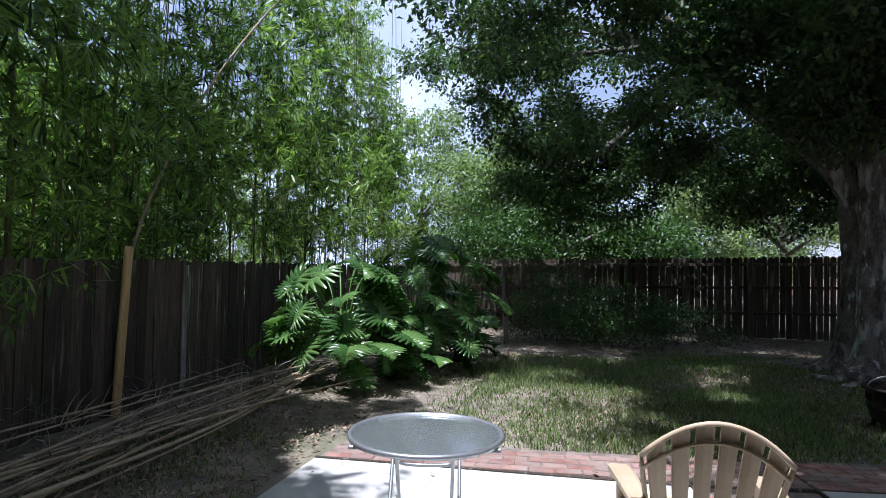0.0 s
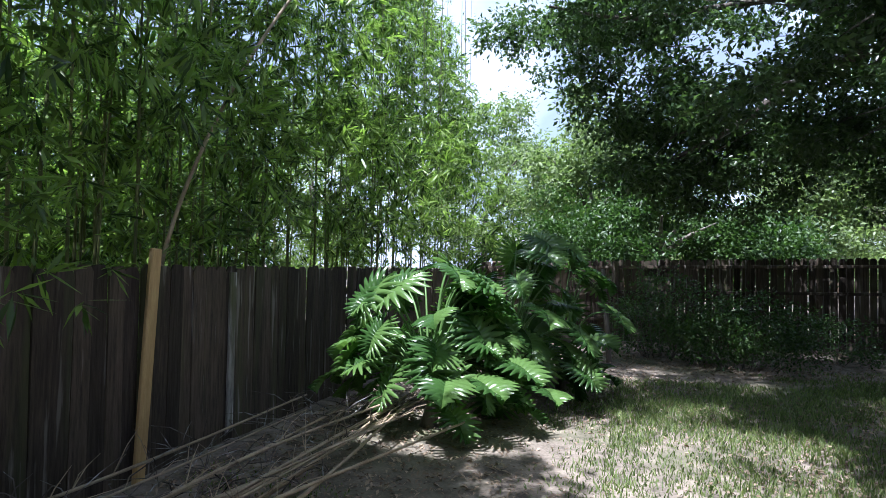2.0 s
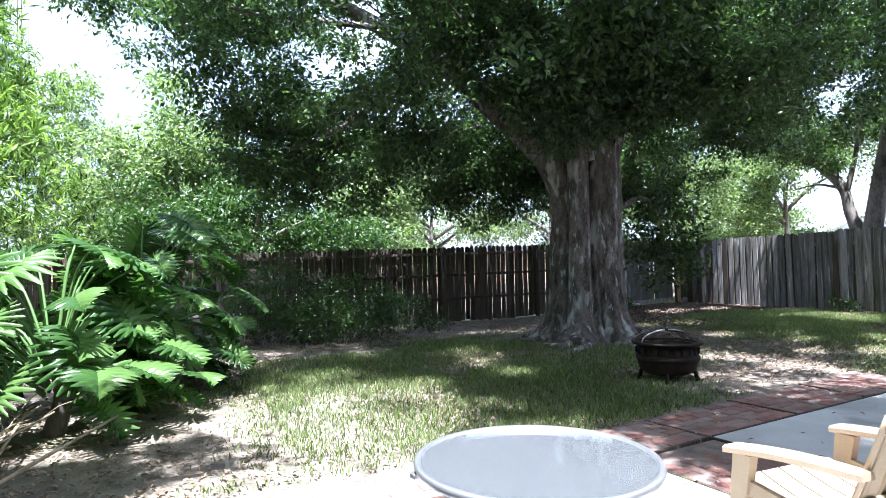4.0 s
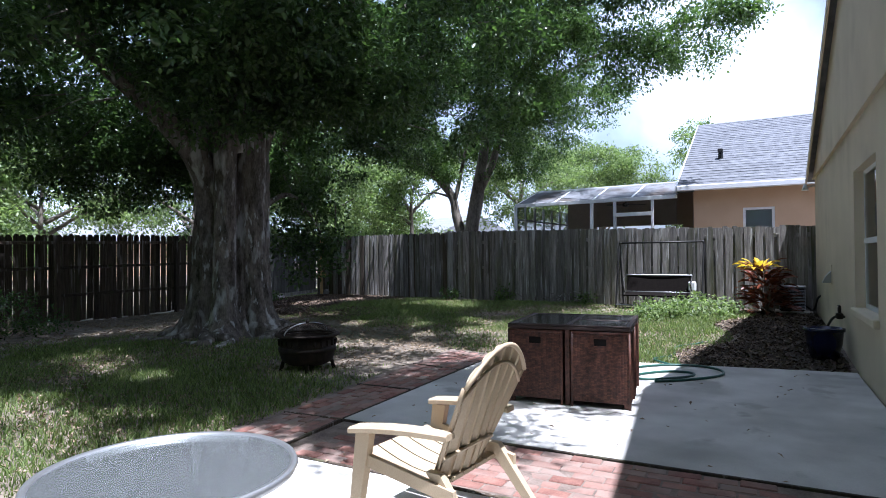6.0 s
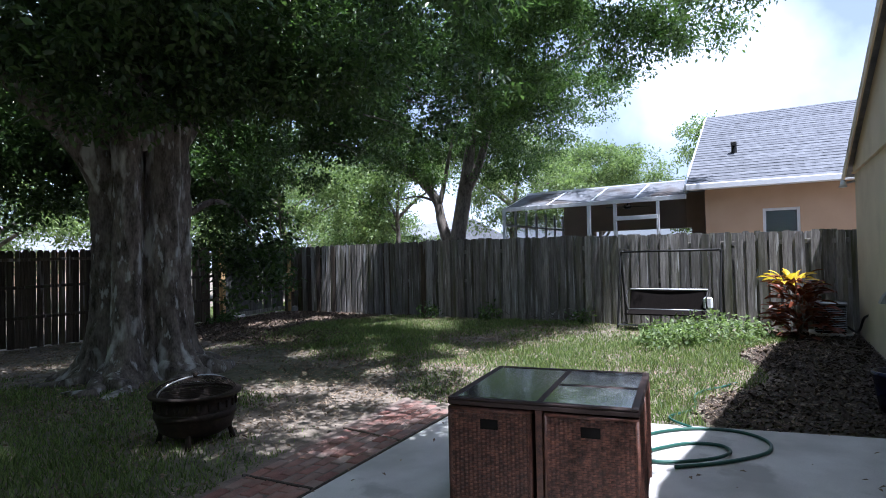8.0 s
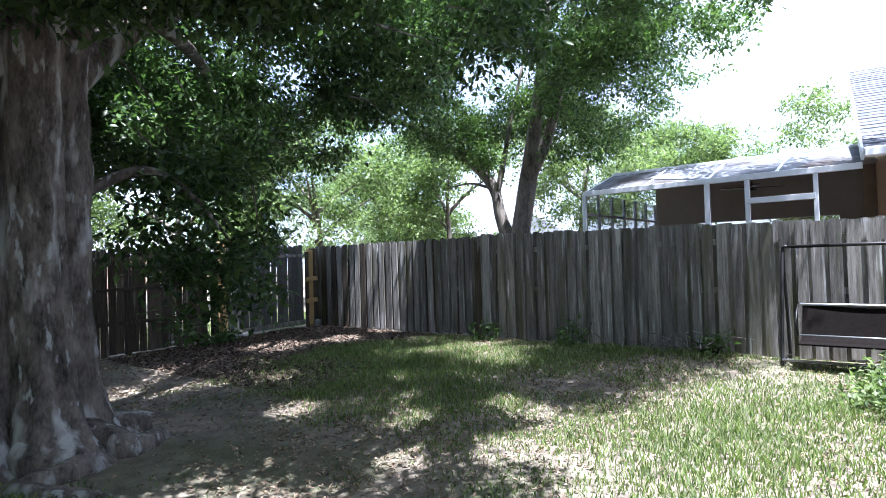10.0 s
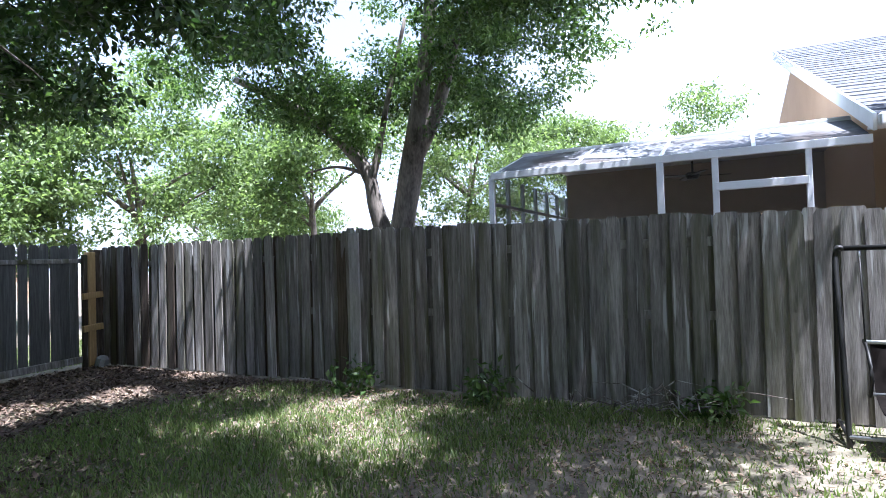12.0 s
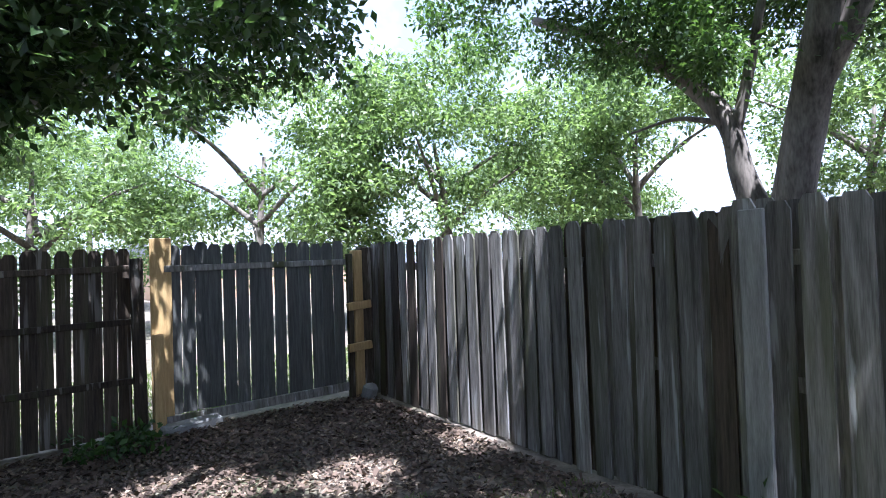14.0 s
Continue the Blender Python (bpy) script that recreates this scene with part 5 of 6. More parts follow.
part("stake", Mesh().tube([(-1.25, 11.9, -0.1), (-1.3, 11.95, 0.7), (-1.38, 12.0, 1.6)], [0.05, 0.045, 0.035], 8), M_BARK_FAR, dead, smooth=True)

# ---- wicker cube set: two chairs pushed under a glass-topped table, seen as one block each ----
def weave(m, origin, du, dv, nu, nv, normal, lift=0.006):
    """Flat cane strips laid over and under, on a face spanned by du and dv."""
    o, du, dv, nn = Vector(origin), Vector(du), Vector(dv), Vector(normal)
    a, b = du / nu, dv / nv
    for j in range(nv):
        for i in range(nu):
            over = (i + j) % 2
            c = o + a * i + b * j
            l0 = nn * (lift if over else 0.001)
            s = 0.06
            p = [c + b * s, c + a + b * s, c + a + b * (1 - s), c + b * (1 - s)]
            mid0, mid1 = (p[0] + p[1]) / 2 + l0, (p[3] + p[2]) / 2 + l0
            m.add([p[0], mid0, p[1], p[2], mid1, p[3]], [(0, 1, 4, 5), (1, 2, 3, 4)])


def build_cubes():
    base = pose(3.42, 2.27, 0.0, 0, 0, 12)     # near south corner; x away from the near face, y along it
    W, D, H = 1.12, 1.12, 0.74
    table = thing("wicker_table", base, "dark brown wicker table with a glass top", "table")
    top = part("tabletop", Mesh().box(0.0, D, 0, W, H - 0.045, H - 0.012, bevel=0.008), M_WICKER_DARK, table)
    rim = Mesh()
    for a in ((0, D, 0, 0.045), (0, D, W - 0.045, W), (0, 0.045, 0.045, W - 0.045), (D - 0.045, D, 0.045, W - 0.045), (0.045, D - 0.045, W / 2 - 0.02, W / 2 + 0.02), (D / 2 - 0.02, D / 2 + 0.02, 0.045, W / 2 - 0.02)):
        rim.box(a[0], a[1], a[2], a[3], H - 0.012, H, bevel=0.004)
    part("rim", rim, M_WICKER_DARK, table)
    for a in ((0.045, D / 2 - 0.02, 0.045, W / 2 - 0.02), (D / 2 + 0.02, D - 0.045, 0.045, W / 2 - 0.02), (0.045, D - 0.045, W / 2 + 0.02, W - 0.045)):
        part("glass_inset", Mesh().box(*a, H - 0.011, H - 0.004), M_TABLE_TOP, table, "dark reflecting glass inset")
    for x in (0.03, D - 0.07):
        for y in (0.02, W / 2 - 0.02, W - 0.06):
            part("leg", Mesh().box(x, x + 0.045, y, y + 0.045, 0, H - 0.046, bevel=0.004), M_WICKER, table)
    for k, (y0, y1) in enumerate(((0.0, 0.53), (0.60, W))):
        for back in (0, 1):
            ch = thing("wicker_chair", base, "brown woven wicker chair tucked under the table", "chair", "chairs under the wicker table")
            x0, x1 = (0.0, 0.50) if back == 0 else (0.62, D)
            zt = H - 0.065
            # dark block behind the weave, coloured as the shade inside the chair
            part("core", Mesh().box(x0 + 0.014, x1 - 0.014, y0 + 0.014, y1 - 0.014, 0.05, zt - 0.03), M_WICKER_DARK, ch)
            hy0, hy1, hz0, hz1 = (y0 + y1) / 2 - 0.055, (y0 + y1) / 2 + 0.055, zt - 0.115, zt - 0.055
            face = Mesh()
            xf, nx, sx = (x0, (-1, 0, 0), 1) if back == 0 else (x1, (1, 0, 0), -1)
            def panel(ya, yb, za, zb):
                nu, nv = max(2, round((yb - ya) / 0.026)), max(2, round((zb - za) / 0.013))
                weave(face, (xf + sx * 0.008, yb if back == 0 else ya, za), (0, (ya - yb) if back == 0 else (yb - ya), 0), (0, 0, zb - za), nu, nv, nx)
            panel(y0 + 0.01, hy0, 0.05, zt), panel(hy1, y1 - 0.01, 0.05, zt), panel(hy0, hy1, 0.05, hz0), panel(hy0, hy1, hz1, zt)
            part("woven_back", face, M_WICKER, ch)
            # near-black plate in place of a hole: the slot's shade as colour
            part("hand_hole_shade", Mesh().box(xf + sx * 0.011 - 0.001, xf + sx * 0.011 + 0.002, hy0, hy1, hz0, hz1), M_DARK, ch, "dark plate painted as the shade in the hand slot")
            side = Mesh()
            ys, ny = (y0, (0, -1, 0)) if k == 0 else (y1, (0, 1, 0))
            nu, nv = round((x1 - x0) / 0.026), round((zt - 0.05) / 0.013)
            if k == 0:
                weave(side, (x0, ys + 0.008, 0.05), (x1 - x0, 0, 0), (0, 0, zt - 0.05), nu, nv, ny)
            else:
                weave(side, (x1, ys - 0.008, 0.05), (x0 - x1, 0, 0), (0, 0, zt - 0.05), nu, nv, ny)
            part("woven_side", side, M_WICKER, ch)
            frame_m = Mesh()
            for yy in (y0 + 0.012, y1 - 0.012):
                for xx in (x0 + 0.012, x1 - 0.012):
                    frame_m.tube([(xx, yy, 0.0), (xx, yy, zt)], [0.013, 0.013], 8)
            for yy in (y0 + 0.012, y1 - 0.012):
                frame_m.tube([(x0 + 0.01, yy, zt), (x1 - 0.01, yy, zt)], [0.013, 0.013], 8)
            for xx in (x0 + 0.012, x1 - 0.012):
                frame_m.tube([(xx, y0 + 0.01, zt), (xx, y1 - 0.01, zt)], [0.013, 0.013], 8)
            part("edge_binding", frame_m, M_WICKER, ch, smooth=True)


M_TABLE_TOP = plain("dark_table_glass", (0.05, 0.055, 0.06), 0.06, 0.0, 0.8)
build_cubes()


# ---- folding glass table ----
def build_glass_table():
    T = thing("patio_table", pose(-0.66, 2.685, 0, 0, 0, 12), "round glass patio table on folding grey legs", "table")
    z, R = 0.625, 0.42
    part("glass_top", Mesh().lathe([(0.001, z), (R - 0.01, z), (R - 0.01, z + 0.006), (0.001, z + 0.006)], 64), M_GLASS, T, "slightly dusty clear glass, paled as if reflecting sky")
    part("rim", Mesh().lathe([(R - 0.012, z - 0.012), (R + 0.010, z - 0.014), (R + 0.016, z), (R + 0.010, z + 0.014), (R - 0.008, z + 0.012), (R - 0.012, z - 0.012)], 64), M_STEEL, T, smooth=True)
    part("crossbar", Mesh().box(-0.40, 0.40, -0.21, -0.18, z - 0.035, z - 0.014, bevel=0.004), M_STEEL, T)
    part("crossbar", Mesh().box(-0.40, 0.40, 0.18, 0.21, z - 0.035, z - 0.014, bevel=0.004), M_STEEL, T)
    def leg(pts):
        line = bend(pts, 5)
        part("leg", Mesh().tube(line, [0.011] * len(line), 8), M_STEEL, T, smooth=True)
    for sx, s in ((-0.19, 1), (0.19, 1), (-0.15, -1), (0.15, -1)):
        leg([(sx, 0.20 * s, z - 0.02), (sx, -0.02 * s, 0.32), (sx, -0.26 * s, 0.012)])
    leg([(-0.19, -0.20, 0.08), (0, -0.20, 0.08), (0.19, -0.20, 0.08)])
    leg([(-0.15, 0.10, 0.46), (-0.14, 0.115, 0.42), (0, 0.12, 0.41), (0.14, 0.115, 0.42), (0.15, 0.10, 0.46)])


build_glass_table()


# ---- resin armchair ----
def build_chair():
    C = thing("resin_chair", pose(0.72, 2.42, 0, 0, 0, 0), "beige plastic slat-back garden armchair", "chair")
    # back: fan of slats, leaning back; x across, y forward
    def back_point(u, v):
        w = 0.22 + 0.07 * v
        x = u * w
        arch = 0.16 * (1 - u * u)
        z = 0.30 + (0.48 + arch) * v
        y = -0.10 - 0.22 * v + 0.05 * u * u
        return Vector((x, y, z))
    n = 6
    for i in range(n):
        m = Mesh()
        u0, u1 = -1 + 2 * i / n + 0.04, -1 + 2 * (i + 1) / n - 0.04
        rows = 10
        for s in range(rows + 1):
            v = s / rows
            for k, u in enumerate((u0, u0 + 0.03, (u0 + u1) / 2, u1 - 0.03, u1)):
                p = back_point(u, v)
                bulge = (0, 0.006, 0.012, 0.006, 0)[k]
                m.v.append(tuple(p + Vector((0, bulge, 0))))
            for k, u in enumerate((u1, u1 - 0.03, (u0 + u1) / 2, u0 + 0.03, u0)):
                p = back_point(u, v)
                m.v.append(tuple(p + Vector((0, (-0.014, -0.008, -0.002, -0.008, -0.014)[k], 0))))
        for s in range(rows):
            for k in range(10):
                a, b = s * 10 + k, s * 10 + (k + 1) % 10
                m.f.append((a, b, b + 10, a + 10))
        m.f += [tuple(range(10))[::-1], tuple(rows * 10 + k for k in range(10))]
        part("slat", m, M_PLASTIC, C, smooth=False)
    for v, rad in ((0.995, 0.012), (0.86, 0.009), (0.22, 0.011)):
        line = [back_point(u, v) + Vector((0, -0.016, 0)) for u in np.linspace(-1.03, 1.03, 15)]
        part("back_rail", Mesh().tube(line, [rad] * 15, 6), M_PLASTIC, C, smooth=True)
    for s in (-1, 1):
        line = [back_point(s * 1.03, v) + Vector((0, -0.006, 0)) for v in np.linspace(0, 1.0, 10)]
        part("back_edge", Mesh().tube(line, [0.012] * 10, 6), M_PLASTIC, C, smooth=True)
        # arm: broad, slightly drooping plank
        m = Mesh()
        for i in range(9):
            t = i / 8
            y, z = -0.20 + 0.54 * t, 0.545 - 0.03 * t + 0.015 * math.sin(3 * t)
            w = 0.038 + 0.018 * math.sin(math.pi * min(1, t * 1.1) * 0.6)
            x = s * (0.30 + 0.045 * t)
            m.v += [(x - w, y, z - 0.016), (x + w, y, z - 0.016), (x + w, y, z + 0.006), (x + w * 0.7, y, z + 0.014), (x - w * 0.7, y, z + 0.014), (x - w, y, z + 0.006)]
        for i in range(8):
            for k in range(6):
                a, b = i * 6 + k, i * 6 + (k + 1) % 6
                m.f.append((a, b, b + 6, a + 6))
        m.f += [(0, 1, 2, 3, 4, 5)[::-1], tuple(48 + k for k in range(6))]
        part("arm", m, M_PLASTIC, C, smooth=False)
        def leg(a, b, w0, w1):
            q = Mesh()
            for (x, y, z), w in ((a, w0), (b, w1)):
                q.v += [(x - 0.022, y - w, z), (x + 0.022, y - w, z), (x + 0.022, y + w, z), (x - 0.022, y + w, z)]
            q.f = [(0, 1, 5, 4), (1, 2, 6, 5), (2, 3, 7, 6), (3, 0, 4, 7), (3, 2, 1, 0), (4, 5, 6, 7)]
            part("leg", q, M_PLASTIC, C)
        leg((s * 0.33, 0.36, 0.0), (s * 0.335, 0.28, 0.50), 0.028, 0.045)
        leg((s * 0.29, -0.38, 0.0), (s * 0.28, -0.10, 0.36), 0.026, 0.04)
        part("side_rail", Mesh().add([(s * 0.30 - 0.015, -0.22, 0.24), (s * 0.30 + 0.015, -0.22, 0.24), (s * 0.33 + 0.015, 0.30, 0.34), (s * 0.33 - 0.015, 0.30, 0.34),
                                      (s * 0.30 - 0.015, -0.22, 0.30), (s * 0.30 + 0.015, -0.22, 0.30), (s * 0.33 + 0.015, 0.30, 0.40), (s * 0.33 - 0.015, 0.30, 0.40)],
                                     [(0, 1, 2, 3)[::-1], (4, 5, 6, 7), (0, 1, 5, 4), (1, 2, 6, 5), (2, 3, 7, 6), (3, 0, 4, 7)]), M_PLASTIC, C)
    for i in range(5):
        x0 = -0.28 + i * 0.114
        seat = Mesh()
        for k in range(7):
            t = k / 6
            y, z = -0.12 + 0.46 * t, 0.30 + 0.085 * t - 0.03 * math.sin(math.pi * t)
            seat.v += [(x0, y, z - 0.02), (x0 + 0.104, y, z - 0.02), (x0 + 0.104, y, z), (x0, y, z)]
        for k in range(6):
            for q in range(4):
                a, b = k * 4 + q, k * 4 + (q + 1) % 4
                seat.f.append((a, b, b + 4, a + 4))
        seat.f += [(3, 2, 1, 0), (24, 25, 26, 27)]
        part("seat_slat", seat, M_PLASTIC, C)


build_chair()


# ---- fire pit ----
def build_pit():
    P = thing("fire_pit", pose(3.43, 6.33, ground_z(3.43, 6.33)) @ Matrix.Diagonal((1, 1, 1.15, 1)), "rusty dark iron fire pit with a mesh dome", "fire pit")
    part("bowl", Mesh().lathe([(0.001, 0.06), (0.24, 0.06), (0.315, 0.10), (0.345, 0.19), (0.345, 0.36), (0.335, 0.36), (0.33, 0.20), (0.22, 0.09), (0.001, 0.08)], 40), M_PIT, P, smooth=True)
    part("rim", Mesh().lathe([(0.33, 0.365), (0.40, 0.365), (0.405, 0.38), (0.40, 0.39), (0.33, 0.385)], 40), M_PIT, P, smooth=True)
    part("band", Mesh().lathe([(0.33, 0.20), (0.355, 0.20), (0.36, 0.225), (0.355, 0.25), (0.345, 0.25)], 40), M_PIT, P, smooth=True)
    stud = Mesh().box(-0.012, 0.012, -0.012, 0.012, -0.03, 0.03, bevel=0.005).data("stud", M_PIT)
    for i in range(24):
        a = 2 * math.pi * i / 24
        part("stud", stud, None, P, m=pose(0.352 * math.cos(a), 0.352 * math.sin(a), 0.30, 0, 0, math.degrees(a)))
    for i in range(4):
        a = math.pi / 4 + i * math.pi / 2
        part("leg", Mesh().tube([(0.24 * math.cos(a), 0.24 * math.sin(a), 0.16), (0.30 * math.cos(a), 0.30 * math.sin(a), 0.08), (0.33 * math.cos(a), 0.33 * math.sin(a), -0.02)], [0.03, 0.022, 0.026], 8), M_PIT, P, smooth=True)
    dome = Mesh()
    for i in range(36):
        a = 2 * math.pi * i / 36
        line = [(0.36 * math.cos(t) * math.cos(a), 0.36 * math.cos(t) * math.sin(a), 0.385 + 0.11 * math.sin(t)) for t in np.linspace(0, 1.5, 7)]
        dome.tube(line, [0.0022] * 7, 3, cap=False)
    for t in np.linspace(0, 1.45, 14):
        line = [(0.36 * math.cos(t) * math.cos(a), 0.36 * math.cos(t) * math.sin(a), 0.385 + 0.11 * math.sin(t)) for a in np.linspace(0, 2 * math.pi, 25)]
        dome.tube(line, [0.0022] * 25, 3, cap=False)
    d = part("mesh_dome", dome, M_PIT, P, "domed spark screen")
    part("dome_band", Mesh().tube([(-0.36 * math.cos(t), 0.02, 0.39 + 0.11 * math.sin(t)) for t in np.linspace(0, math.pi, 17)], [0.008] * 17, 6), M_STEEL, d, smooth=True)
    part("knob", Mesh().lathe([(0.001, 0.535), (0.02, 0.528), (0.022, 0.51), (0.012, 0.49)], 14), M_PIT, d, smooth=True)


build_pit()


# ---- garden swing ----
def build_swing():
    S = thing("swing_bench", label="black tube garden swing with a sagging dark seat", category="swing")
    z0, zt = 0.15, 1.69
    X = 12.02
    for y in (5.0, 3.16):
        for x, nm in ((11.68, "front_leg"), (12.30, "rear_leg")):
            line = bend([(x, y, z0 - 0.03), (x + (X - x) * 0.5, y, 0.95), (X, y, zt - 0.06), (X, y + (-0.06 if y > 4 else 0.06), zt)], 5)
            part(nm, Mesh().tube(line, [0.021] * len(line), 8), M_BLACK, S, smooth=True)
        part("foot_brace", Mesh().tube([(11.70, y, 0.26), (12.28, y, 0.26)], [0.014, 0.014], 8), M_BLACK, S, smooth=True)
    part("top_bar", Mesh().tube([(X, 3.2, zt), (X, 4.96, zt)], [0.022, 0.022], 8), M_BLACK, S, smooth=True)
    part("base_bar", Mesh().tube([(11.70, 3.16, 0.27), (11.70, 5.0, 0.27)], [0.016, 0.016], 8), M_STEEL, S, smooth=True)
    ya, yb = 3.42, 4.80
    back = Mesh()
    for i in range(9):
        for j in range(4):
            y = ya + (yb - ya) * i / 8
            v = j / 3
            sag = 0.03 * math.sin(math.pi * i / 8)
            back.v.append((11.86 + 0.14 * v + sag, y, 0.58 + 0.36 * v))
    back.f = [(i * 4 + j, (i + 1) * 4 + j, (i + 1) * 4 + j + 1, i * 4 + j + 1) for i in range(8) for j in range(3)]
    back.v += [(x + 0.012, y, z) for x, y, z in back.v[:36]]
    back.f += [(36 + i * 4 + j, 36 + i * 4 + j + 1, 36 + (i + 1) * 4 + j + 1, 36 + (i + 1) * 4 + j) for i in range(8) for j in range(3)]
    part("backrest", back, M_DARK_FABRIC, S)
    seat = Mesh()
    for i in range(9):
        for j in range(4):
            v = j / 3
            seat.v.append((11.40 + 0.46 * v, ya + (yb - ya) * i / 8, 0.52 - 0.05 * math.sin(math.pi * v) + 0.05 * v))
    seat.f = [(i * 4 + j, (i + 1) * 4 + j, (i + 1) * 4 + j + 1, i * 4 + j + 1) for i in range(8) for j in range(3)]
    seat.v += [(x, y, z - 0.012) for x, y, z in seat.v[:36]]
    seat.f += [(36 + i * 4 + j, 36 + i * 4 + j + 1, 36 + (i + 1) * 4 + j + 1, 36 + (i + 1) * 4 + j) for i in range(8) for j in range(3)]
    part("seat", seat, M_DARK_FABRIC, S)
    part("top_tube", Mesh().tube([(12.00, ya - 0.03, 0.95), (12.00, yb + 0.03, 0.95)], [0.016, 0.016], 8), M_WHITE, S, smooth=True)
    part("bottom_tube", Mesh().tube([(11.86, ya - 0.03, 0.57), (11.86, yb + 0.03, 0.57)], [0.014, 0.014], 8), M_STEEL, S, smooth=True)
    for y in (ya - 0.04, yb + 0.04):
        line = bend([(12.0, y, 0.95), (11.97, y, 0.96), (11.80, y, 0.86), (11.72, y, 0.72), (11.80, y, 0.58), (11.86, y, 0.56)], 4)
        part("arm_loop", Mesh().tube(line, [0.014] * len(line), 8), M_BLACK, S, smooth=True)
        part("hanger", Mesh().tube([(X, y, zt), (11.94, y, 0.94)], [0.006, 0.006], 6), M_BLACK, S, smooth=True)
        part("hook", Mesh().tube([(X, y, zt - 0.02), (X, y, zt - 0.12)], [0.014, 0.014], 6), M_STEEL, S, smooth=True)
    part("rag", Mesh().box(11.84, 11.94, 3.30, 3.46, 0.60, 0.82, bevel=0.03), M_WHITE, S, "white torn padding")


build_swing()


# ---- air conditioner, croton, blue pot ----
def build_ac():
    A = thing("air_conditioner", pose(12.08, 1.52, ground_z(12, 1.5), 0, 0, 3) @ Matrix.Scale(0.85, 4), "grey outdoor air conditioner beside the fence", "air conditioner")
    part("body", Mesh().box(-0.26, 0.26, -0.26, 0.26, 0.08, 0.62, bevel=0.03), M_DARK, A)
    louvre = Mesh().box(-0.275, 0.275, -0.275, 0.275, 0, 0.016, bevel=0.006).data("louvre", M_STEEL)
    for i in range(14):
        part("louvre", louvre, None, A, m=pose(0, 0, 0.12 + i * 0.034))
    part("lid", Mesh().box(-0.29, 0.29, -0.29, 0.29, 0.62, 0.68, bevel=0.025), M_STEEL, A)
    part("pad", Mesh().box(-0.36, 0.36, -0.36, 0.36, -0.04, 0.08, bevel=0.01), M_CONCRETE, A)
    part("line_set", Mesh().tube(bend([(-0.05, -0.28, 0.2), (-0.2, -0.4, 0.12), (-0.5, -0.45, 0.2), (-0.7, -0.50, 0.42), (-0.95, -0.58, 0.52)]), [0.022] * 25, 8), M_BLACK, A, smooth=True)


build_ac()

M_CROTON = leaf_material("croton_red_leaves", (0.050, 0.016, 0.010), (0.17, 0.040, 0.015), 0.25, 0.35)
M_CROTON_TOP = leaf_material("croton_yellow_leaves", (0.55, 0.30, 0.02), (0.70, 0.55, 0.05), 0.35, 0.35)


def broad_leaf(seed):
    r, m = random.Random(seed), Mesh()
    for s in range(7):
        t = s / 6
        w = 0.16 * math.sin(math.pi * min(0.97, 0.06 + t * 0.92)) + 0.006
        z = 0.12 * math.sin(2.4 * t) - 0.22 * t * t
        m.v += [(-w, t, z + 0.04), (0, t, z), (w, t, z + 0.04)]
    for s in range(6):
        for k in (0, 1):
            a = s * 3 + k
            m.f.append((a, a + 1, a + 4, a + 3))
    return m


def build_croton():
    C = thing("croton", label="red and yellow croton bush in mulch", category="plant")
    r = random.Random(17)
    x, y = 11.55, 1.93
    z = ground_z(x, y)
    dark = [broad_leaf(i).data("leaf", M_CROTON) for i in range(2)]
    top = [broad_leaf(i).data("leaf", M_CROTON_TOP) for i in range(2)]
    for k in range(7):
        a = k * 0.9
        part("stem", Mesh().tube([(x, y, z - 0.03), (x + 0.16 * math.cos(a), y + 0.16 * math.sin(a), z + r.uniform(0.5, 0.9))], [0.014, 0.007], 6), M_BARK_FAR, C, smooth=True)
    for k in range(240):
        a = r.uniform(0, 6.283)
        h = r.uniform(0.05, 1.0)
        d = 0.44 * r.uniform(0.2, 1.0) * (1.1 - 0.5 * h)
        bright = h > 0.90 and k % 3
        m = pose(x + d * math.cos(a), y + d * math.sin(a) + (0.14 if bright else 0), z + h, r.uniform(-10, 45), r.uniform(-30, 30), math.degrees(a) - 90 + r.uniform(-40, 40))
        part("leaf", (top if bright else dark)[k % 2], None, C, m=m @ Matrix.Scale(r.uniform(0.21, 0.32), 4))


build_croton()
pot = thing("plant_pot", pose(7.3, 0.90, ground_z(7.3, 0.90)), "dark blue glazed round plant pot by the wall", "pot")
part("body", Mesh().lathe([(0.001, 0.0), (0.15, 0.0), (0.20, 0.20), (0.215, 0.36), (0.235, 0.37), (0.235, 0.41), (0.20, 0.41), (0.19, 0.34), (0.001, 0.33)], 32), M_BLUE, pot, smooth=True)

# ---- garden hose ----
hose = thing("garden_hose", label="dark green garden hose coiled on the concrete", category="hose")
loop = [(4.75, 2.40, 0.016), (5.05, 2.10, 0.016), (5.45, 1.86, 0.016), (5.78, 1.90, 0.016), (5.95, 2.15, 0.016), (5.86, 2.48, 0.016), (5.55, 2.75, 0.016), (5.15, 2.86, 0.016), (4.85, 2.78, 0.016),
        (4.80, 2.52, 0.020), (5.0, 2.22, 0.03), (5.25, 2.10, 0.03), (5.45, 2.20, 0.018), (5.40, 2.42, 0.016), (5.15, 2.60, 0.016), (4.9, 2.70, 0.02)]
line = bend(loop, 8)
part("coil", Mesh().tube(line, [0.014] * len(line), 8), M_HOSE, hose, smooth=True)
line = bend([(5.86, 2.48, 0.016), (6.1, 2.75, 0.03), (6.6, 2.62, 0.02), (7.2, 2.7, 0.05), (7.9, 2.4, 0.05)], 8)
line = [(x, y, max(z, ground_z(x, y) + 0.02)) for x, y, z in line]
part("tail", Mesh().tube(line, [0.012] * len(line), 8), M_HOSE, hose, smooth=True)

